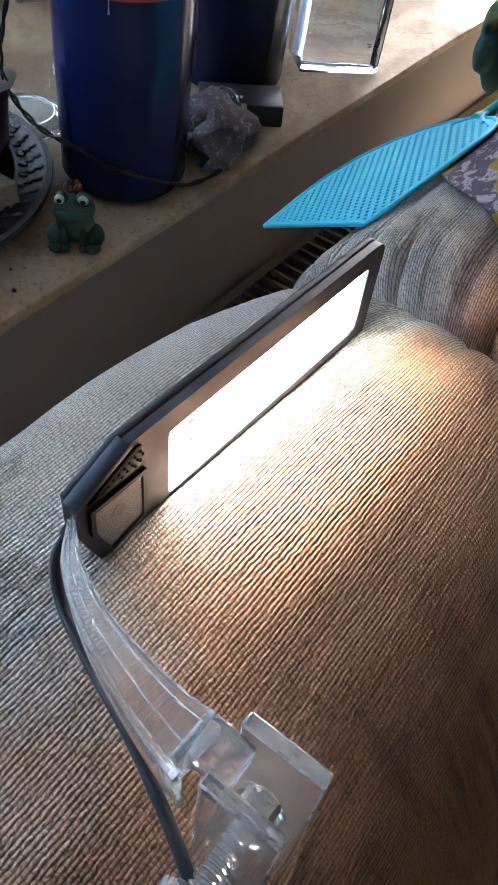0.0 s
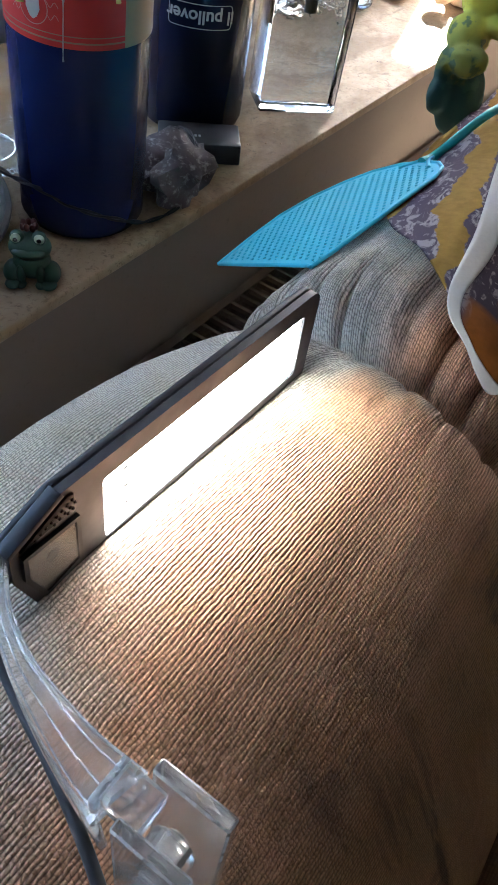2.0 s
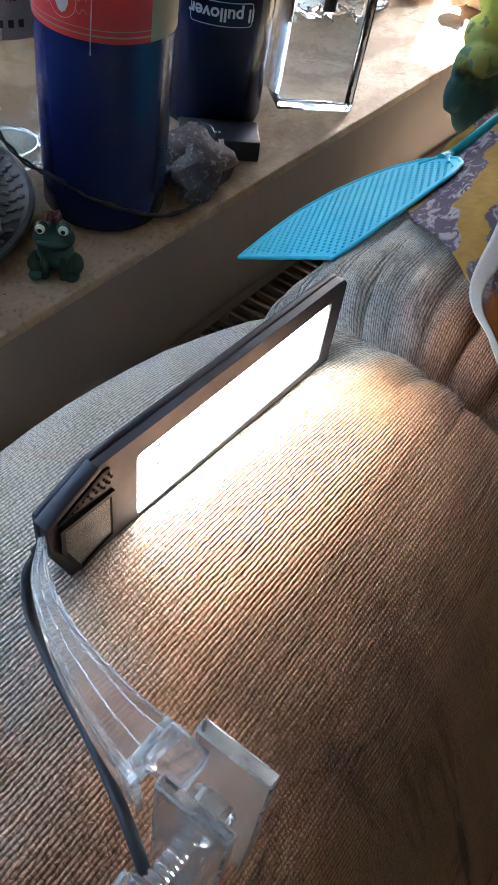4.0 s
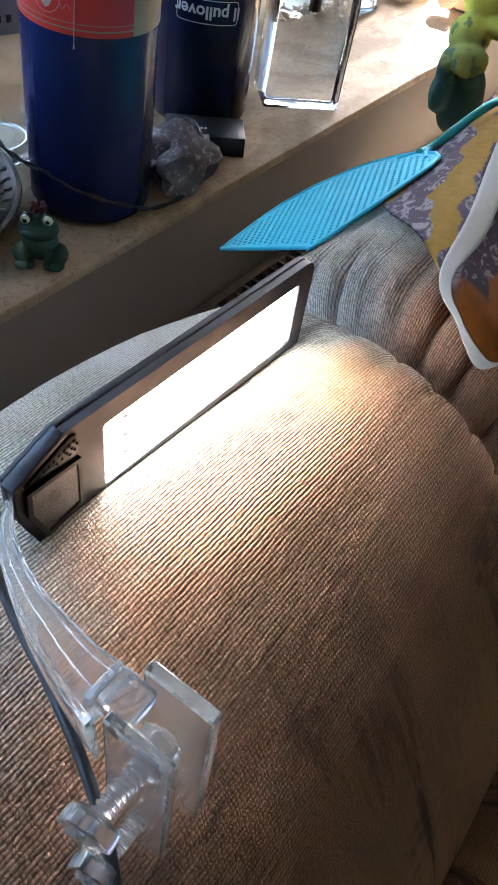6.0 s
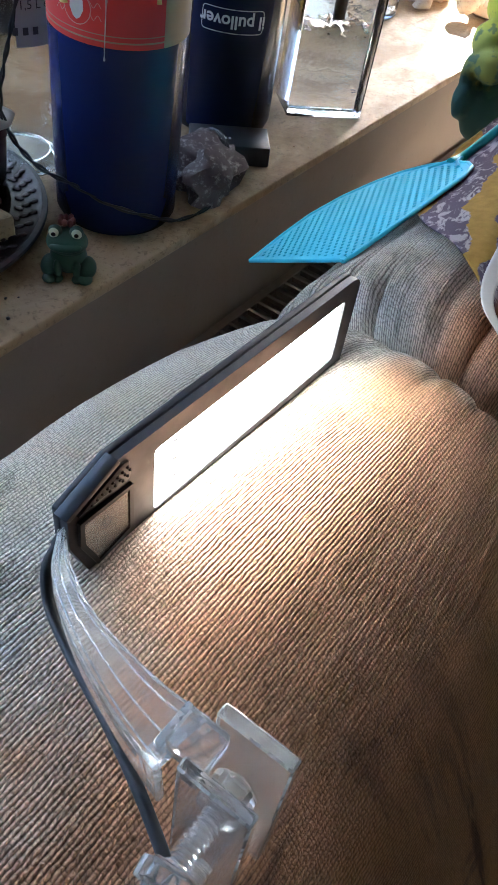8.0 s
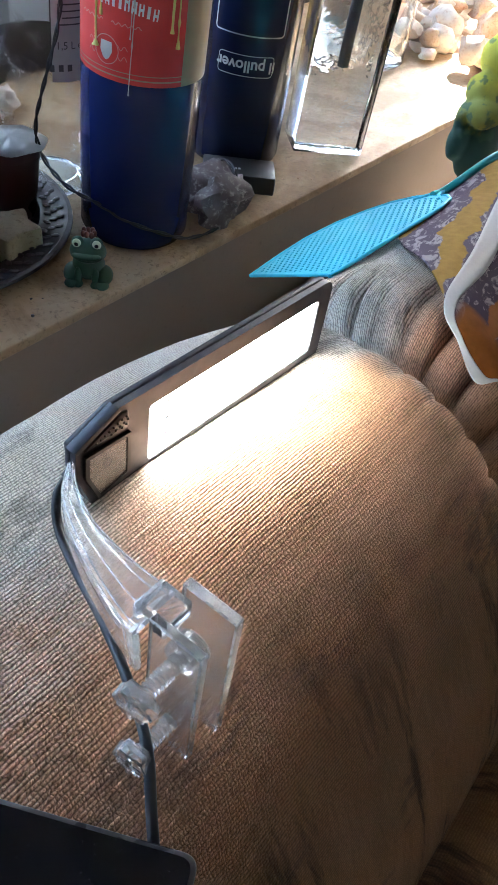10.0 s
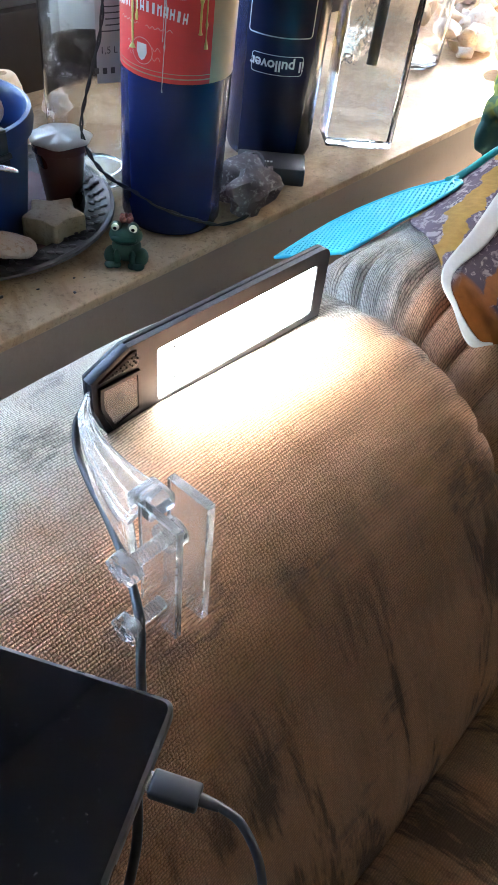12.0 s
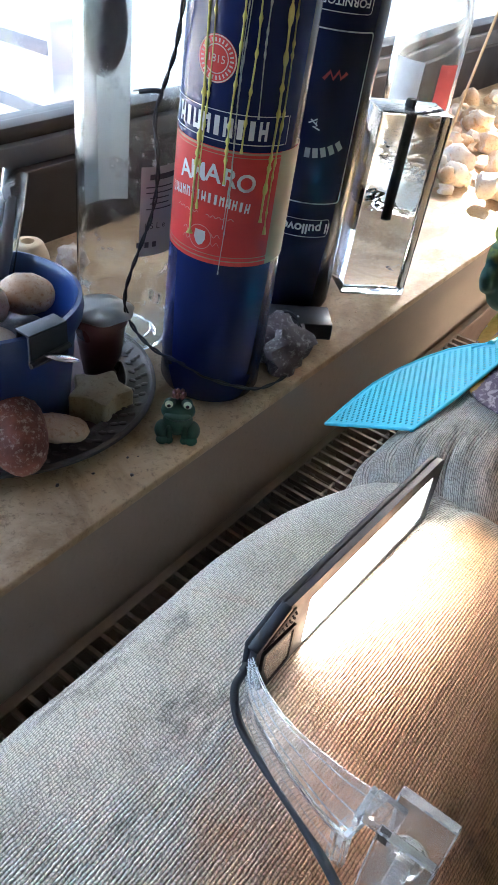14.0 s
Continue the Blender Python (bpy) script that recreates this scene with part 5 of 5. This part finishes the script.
def stone(name, label, mat, loc, size, seed, rz=0.0, tilt=0.0, rough=0.22, flat=0.25, group="", freq=1.4, sub=3):
    bm = rock(*size, seed, rough, sub, flat, freq)
    if tilt:
        bmesh.ops.transform(bm, matrix=pose(0, 0, 0, 0, tilt, 0), verts=bm.verts[:])
    low = min(v.co.z for v in bm.verts)
    bmesh.ops.translate(bm, vec=(0, 0, -low), verts=bm.verts[:])
    return single(name, bm, mat, label, "stone", loc, rz, 60, group)


PZ = DISH_Z + 0.051
for i, (mt, x, y, z, sz, lab) in enumerate((
        ("beige", 0.018, -0.018, 0.030, (0.034, 0.027, 0.020), "smooth beige pebble in the blue pot"),
        ("ochre", 0.030, 0.030, 0.026, (0.024, 0.020, 0.019), "ochre and white pebble in the blue pot"),
        ("beige", -0.040, 0.010, 0.020, (0.030, 0.026, 0.020), "smooth beige pebble in the blue pot"),
        ("darkstone", 0.052, -0.038, 0.012, (0.020, 0.022, 0.020), "dark glossy pebble in the blue pot"),
        ("darkstone", 0.050, 0.002, 0.000, (0.018, 0.022, 0.014), "dark glossy pebble in the blue pot"),
        ("ochre", -0.010, -0.052, 0.004, (0.022, 0.022, 0.018), "ochre pebble in the blue pot"),
        ("darkstone", 0.000, 0.040, 0.000, (0.030, 0.022, 0.018), "dark glossy pebble in the blue pot"),
        ("beige", 0.005, 0.000, 0.000, (0.030, 0.028, 0.018), "smooth beige pebble in the blue pot"))):
    stone("pebble", lab, M[mt], (-0.545 + x, 0.255 + y, PZ + (z + 0.028 if z > 0.015 else z)), sz, i + 1, 37 * i, 0, 0.12, 0.1, "pebbles in the pot", 0.9)

stone("red_stone", "long red and white speckled stone leaning in the dish", M["redstone"], (-0.468, 0.222, DISH_Z + 0.004), (0.052, 0.029, 0.028), 11, -31, 12, 0.14, 0.15, freq=0.9)
stone("flat_pebble", "flat pale beige pebble lying on the dish", M["beige"], (-0.450, 0.256, DISH_Z + 0.0105), (0.029, 0.021, 0.009), 14, 50, 12, 0.18, 0.2)
stone("purple_stone", "rough purple and white quartz stone beside the bottle", M["purple"], (-0.398, 0.540, SILL_Z), (0.034, 0.045, 0.025), 21, 20, 0, 0.55, 0.25, freq=1.9)
stone("white_stone", "small rough white stone against the window frame", M["cream"], (-0.722, 0.520, SILL_Z), (0.020, 0.018, 0.017), 25, 0, 0, 0.4, 0.2, freq=2.0)


def make_star_soap():
    """A small star-shaped block with rounded points."""
    pts = []
    for i in range(10):
        a = math.pi / 2 + i * math.pi / 5
        r = 0.036 if i % 2 == 0 else 0.022
        pts.append((r * math.cos(a), r * math.sin(a)))
    bm = prism(rounded(pts, [0.008 if i % 2 == 0 else 0.004 for i in range(10)], 4), 0.0, 0.030, "xyz", 0.004)
    mat = pebble_mat("marbled_stone", (0.27, 0.22, 0.125), (0.36, 0.32, 0.21), (0.19, 0.14, 0.075), 30)
    ob = single("star_block", bm, mat, "beige star-shaped marbled stone block on the dish", "ornament", (-0.4625, 0.321, DISH_Z), 20, 40)


make_star_soap()


def make_cup():
    c = thing("small_cup", "small brown plastic cup with a loose clear lid", "cup", (-0.513, 0.372, DISH_Z))
    brown = plain("brown_plastic", (0.075, 0.022, 0.018), 0.3, vary=0.3, scale=40, coat=0.3)
    part("cup_wall", lathe([(0, 0), (0.017, 0), (0.019, 0.002), (0.0265, 0.062), (0.0285, 0.063), (0.0285, 0.074), (0.027, 0.074), (0.0255, 0.062), (0.018, 0.004), (0, 0.004)], 40), brown, c, "tapered brown cup")
    film = Nodes("torn_foil", 0.35, (0.45, 0.42, 0.40))
    film.set("Transmission Weight", 0.92)
    bm = bmesh.new()
    n = 40
    rim, mid = [], []
    for i in range(n):
        a = 2 * math.pi * i / n
        r = 0.0315 + 0.0035 * max(0.0, math.cos(a - 0.3)) + 0.0012 * math.sin(7 * a)
        rim.append(bm.verts.new((r * math.cos(a), r * math.sin(a), 0.0748 + 0.0008 * math.sin(3 * a + 1))))
        mid.append(bm.verts.new((0.020 * math.cos(a), 0.020 * math.sin(a), 0.0775 + 0.002 * math.sin(2 * a) + 0.0012 * math.sin(7 * a))))
    top = bm.verts.new((0, 0, 0.0785))
    for i in range(n):
        j = (i + 1) % n
        bm.faces.new((rim[i], rim[j], mid[j], mid[i]))
        bm.faces.new((mid[i], mid[j], top))
    lid = part("lid", bm, film.mat, c, "crumpled translucent foil lid")
    so = lid.modifiers.new("thickness", "SOLIDIFY")
    so.thickness = 0.0006


make_cup()


def make_spool():
    bm = lathe([(0, 0.0), (0.027, 0.0), (0.030, 0.006), (0.030, 0.070), (0.027, 0.088), (0.021, 0.102), (0.018, 0.105), (0.009, 0.106), (0.0075, 0.102), (0.0075, 0.07), (0, 0.07)], 32, wobble=0.02)
    single("wooden_holder", bm, M["woodpale"], "turned pale wooden holder with a bored hole behind the pot", "ornament", (-0.660, 0.405, SILL_Z), 20).scale = (0.84, 0.84, 0.88)


make_spool()


def make_tube():
    t = thing("glass_vial", "thin clear glass vial leaning in the blue pot", "vial", (-0.577, 0.287, DISH_Z + 0.052))
    a, b = Vector((0, 0, 0.002)), Vector((-0.024, 0.065, 0.142))
    q = (b - a).to_track_quat("Z", "Y").to_matrix().to_4x4()
    L = (b - a).length
    bm = lathe([(0, 0), (0.0115, 0), (0.0125, 0.002), (0.0125, L), (0.011, L), (0.011, 0.004), (0, 0.004)], 28)
    bmesh.ops.transform(bm, matrix=Matrix.Translation(a) @ q, verts=bm.verts[:])
    part("vial_wall", bm, M["thinglass"], t)
    bm = lathe([(0, 0.02), (0.006, 0.02), (0.007, L * 0.5), (0.004, L * 0.85), (0, L * 0.86)], 14, wobble=0.2)
    bmesh.ops.transform(bm, matrix=Matrix.Translation(a) @ q, verts=bm.verts[:])
    part("content", bm, plain("grey_filling", (0.30, 0.30, 0.31), 0.7), t, "grey filling")


make_tube()


def make_frog():
    """One mesh: a squat frog figure with eyes and a little crown."""
    bm = bmesh.new()

    def ball(c, r, mat, sub=3, s=(1, 1, 1)):
        res = bmesh.ops.create_icosphere(bm, subdivisions=sub, radius=1)
        for v in res["verts"]:
            v.co = Vector((v.co.x * r * s[0] + c[0], v.co.y * r * s[1] + c[1], v.co.z * r * s[2] + c[2]))
        for f in {f for v in res["verts"] for f in v.link_faces}:
            f.material_index = mat
    ball((0, 0, 0.018), 0.0165, 0, 3, (1, 0.9, 1.0))
    ball((0, -0.002, 0.034), 0.0165, 0, 3, (1.12, 0.9, 0.72))
    ball((0, -0.013, 0.0345), 0.0125, 0, 3, (1.15, 0.5, 0.35))
    for s in (-1, 1):
        ball((s * 0.0155, -0.004, 0.009), 0.0105, 0, 3, (0.9, 1.2, 0.95))
        ball((s * 0.0155, -0.0155, 0.004), 0.0065, 0, 2, (1.1, 1.2, 0.6))
        ball((s * 0.0085, -0.0125, 0.011), 0.0052, 0, 2, (0.8, 0.9, 2.0))
        ball((s * 0.0085, -0.0155, 0.0035), 0.005, 0, 2, (1.0, 1.2, 0.6))
        ball((s * 0.0092, -0.005, 0.0445), 0.0063, 0, 3)
        ball((s * 0.0096, -0.0085, 0.0455), 0.0046, 1, 3, (1, 0.7, 1))
        ball((s * 0.0098, -0.0112, 0.0456), 0.0021, 2, 2, (1, 0.6, 1))
    for i in range(7):
        a = 2 * math.pi * i / 7
        ball((0.0055 * math.cos(a), 0.004 + 0.0055 * math.sin(a), 0.0505 + 0.001 * (i % 2)), 0.0026, 3, 2, (1, 1, 1.4))
    green = plain("green_glaze", (0.018, 0.066, 0.036), 0.5, vary=0.35, scale=80, coat=0.15)
    single("frog_figurine", bm, [green, plain("eye_white", (0.62, 0.66, 0.45), 0.3), plain("eye_black", (0.01, 0.01, 0.01), 0.2), plain("red_brown_crown", (0.16, 0.045, 0.03), 0.5)],
           "small green glazed frog figurine with pale eyes and red crown", "figurine", (-0.387, 0.352, SILL_Z), 38, 60).scale = (0.90, 0.90, 0.90)


make_frog()


def make_fairy_wire():
    w = thing("fairy_light_wire", "thin twisted black fairy light wire looped round the bottles", "wire")
    way = [(-0.440, 0.398, 1.090), (-0.4555, 0.408, 1.050), (-0.474, 0.415, 1.015), (-0.477, 0.409, 0.990), (-0.466, 0.402, 0.950), (-0.470, 0.400, 0.910), (-0.483, 0.397, 0.870), (-0.492, 0.392, 0.835), (-0.486, 0.388, 0.808), (-0.466, 0.387, 0.790),
           (-0.440, 0.388, 0.779), (-0.418, 0.402, 0.768), (-0.388, 0.415, 0.757), (-0.368, 0.445, 0.742), (-0.365, 0.480, 0.727), (-0.362, 0.520, 0.727), (-0.366, 0.552, 0.742), (-0.385, 0.565, 0.766), (-0.41, 0.575, 0.765), (-0.43, 0.59, 0.735)]
    line = [p - Vector((0.0054, 0.0054, 0)) * max(0.0, min(1.0, (0.84 - p.z) / 0.05)) for p in smooth_line(way, 10)]
    for ph in (0.0, math.pi):
        pts = []
        for i, p in enumerate(line):
            a = i * 0.55 + ph
            pts.append(p + Vector((math.cos(a), math.sin(a), 0.5 * math.sin(a))) * 0.0012)
        part("strand", tube(pts, 0.0011, 6), M["black"], w)
    part("bulb_stem", tube(smooth_line([(-0.474, 0.415, 1.012), (-0.482, 0.411, 1.012), (-0.494, 0.407, 1.009)], 5), 0.0021, 8), M["black"], w)
    bm = lathe([(0, 0), (0.0017, 0), (0.0017, 0.005), (0.001, 0.0065), (0, 0.0068)], 12)
    bmesh.ops.transform(bm, matrix=pose(-0.494, 0.407, 1.009, 0, -100, 20), verts=bm.verts[:])
    part("bulb", bm, M["acrylic"], w, "tiny clear bulb, unlit")


make_fairy_wire()


# ---- far end of the sill ----
def make_far_bottle():
    b = thing("far_bottle", "clear glass bottle with a red and white label among shells", "bottle", (-0.565, 1.12, SILL_Z + 0.002), lean=2.0)
    R = 0.055
    prof = [(0, 0.008), (0.048, 0.0), (R, 0.006), (R, 0.285), (0.046, 0.32), (0.022, 0.36), (0.016, 0.42), (0.013, 0.42), (0.019, 0.36), (0.043, 0.318), (R - 0.003, 0.283), (R - 0.003, 0.012), (0, 0.012)]
    part("bottle_body", lathe(prof, 48), M["glassclear"], b)
    bm = bmesh.new()
    wrap(bm, patch(0.050, 0.085, 12), R + 0.0004, -92, 0.185)
    part("paper_label", bm, plain("white_label", (0.68, 0.66, 0.64), 0.7), b, "white label")
    bm = bmesh.new()
    wrap(bm, patch(0.034, 0.085, 10), R + 0.0004, -22, 0.185)
    part("red_label", bm, plain("pink_red_label", (0.62, 0.10, 0.12), 0.6), b, "red label edge")
    return b


make_far_bottle()

rng = random.Random(3)
for i in range(16):
    s = 0.0007 + 0.0012 * rng.random()
    x, y = ((-0.37 - 0.05 * rng.random(), 0.62 + 0.12 * rng.random()), (-0.38 - 0.10 * rng.random(), 0.86 + 0.12 * rng.random()), (-0.365 - 0.05 * rng.random(), 0.16 + 0.14 * rng.random()))[i % 3]
    stone("crumb", "small dark crumb of dirt on the dusty sill", M["darkstone"] if i % 3 else M["ochre"], (x, y, SILL_Z), (s, s * 1.3, s * 0.6), 200 + i, 77 * i, 0, 0.4, 0.2, "crumbs on the sill", 2.0, 1)
rng = random.Random(8)
for i in range(120):
    y = 1.20 + 0.90 * rng.random() ** 1.1
    x = -0.745 + 0.33 * rng.random()
    s = 0.013 + 0.017 * rng.random()
    if abs(x + 0.565) < 0.09 and abs(y - 1.12) < 0.09:
        continue
    stone("seashell", "pale beige shell or pebble heaped at the sunlit end", M[("cream", "beige", "cream", "ochre")[i % 4]], (x, y, SILL_Z + (0.018 * rng.random() if i > 30 else 0)), (s, s * (0.6 + 0.4 * rng.random()), s * (0.45 + 0.5 * rng.random())), 40 + i, 360 * rng.random(), 0,
          0.5, 0.15, "shells at the end of the sill", 2.0, 2)
stone("large_shell", "large pale broken shell standing on the sill", M["ochre"], (-0.455, 1.34, SILL_Z), (0.030, 0.022, 0.042), 90, 30, 0, 0.5, 0.1, freq=1.7)
single("wooden_stick", tube([(-0.60, 1.38, SILL_Z + 0.010), (-0.615, 1.60, SILL_Z + 0.42)], 0.0028, 8), M["woodpale"], "thin wooden stick leaning at the far end of the sill", "stick")


def make_toy():
    """One plain mesh: a soft yellow toy with green limbs, wedged between sill and cushion."""
    bm = bmesh.new()

    def blob(c, r, mat, s, seed, rough=0.12):
        res = bmesh.ops.create_icosphere(bm, subdivisions=3, radius=1)
        o = Vector((seed, seed * 2, 0))
        for v in res["verts"]:
            k = 1 + rough * noise.noise(v.co * 1.8 + o)
            v.co = Vector((v.co.x * r * s[0] * k + c[0], v.co.y * r * s[1] * k + c[1], v.co.z * r * s[2] * k + c[2]))
        for f in {f for v in res["verts"] for f in v.link_faces}:
            f.material_index = mat
    blob((0.005, 0.06, 0.130), 0.052, 0, (1, 0.9, 1.0), 1)
    blob((0.025, 0.05, 0.195), 0.040, 0, (1, 0.9, 1.0), 2)
    blob((0.0, 0.02, 0.075), 0.042, 2, (1, 1, 0.9), 3)
    blob((0.025, -0.02, 0.050), 0.034, 2, (1.2, 1, 0.8), 4)
    blob((-0.012, -0.015, 0.030), 0.030, 1, (0.7, 1.1, 1.2), 5)
    blob((-0.020, 0.025, 0.075), 0.020, 1, (0.8, 1.5, 0.9), 6)
    blob((0.05, 0.03, 0.100), 0.028, 2, (1.3, 0.8, 0.7), 7)
    blob((0.06, 0.08, 0.160), 0.030, 0, (1, 1, 0.8), 8)
    blob((-0.006, -0.03, -0.015), 0.028, 1, (0.9, 1.0, 1.3), 9)
    blob((0.02, 0.02, -0.03), 0.05, 2, (0.9, 1.2, 1.3), 10)
    n = Nodes("toy_plush", 0.8)
    obj = n.coord()
    hgt = n.math("ADD", n.node("SeparateXYZ", Vector=obj).outputs[2], n.math("MULTIPLY", n.noise(22, 3, 0.5, obj), 0.10))
    col = n.ramp(n.math("MULTIPLY", hgt, 4.0), [(0.28, (0.03, 0.10, 0.085)), (0.36, (0.26, 0.30, 0.07)), (0.55, (0.40, 0.42, 0.08)), (0.66, (0.62, 0.60, 0.07))])
    n.set("Base Color", n.mix(n.ramp(n.noise(34, 3, 0.5, obj), [(0.56, (0, 0, 0)), (0.62, (0.7,) * 3)]), col, (0.05, 0.14, 0.10)))
    n.bump(n.noise(300, 3, 0.6, obj), 0.5, 0.0006)
    ob = single("soft_toy", bm, n.mat, "yellow and green soft toy wedged beside the sill", "toy", (-0.290, 0.925, 0.750), 0, 60)
    ob.scale = (0.60, 0.60, 0.66)
    rm = ob.modifiers.new("one_skin", "REMESH")
    rm.mode, rm.voxel_size, rm.use_smooth_shade = "VOXEL", 0.0035, True
    sm = ob.modifiers.new("soften", "SMOOTH")
    sm.factor, sm.iterations = 0.6, 6


make_toy()
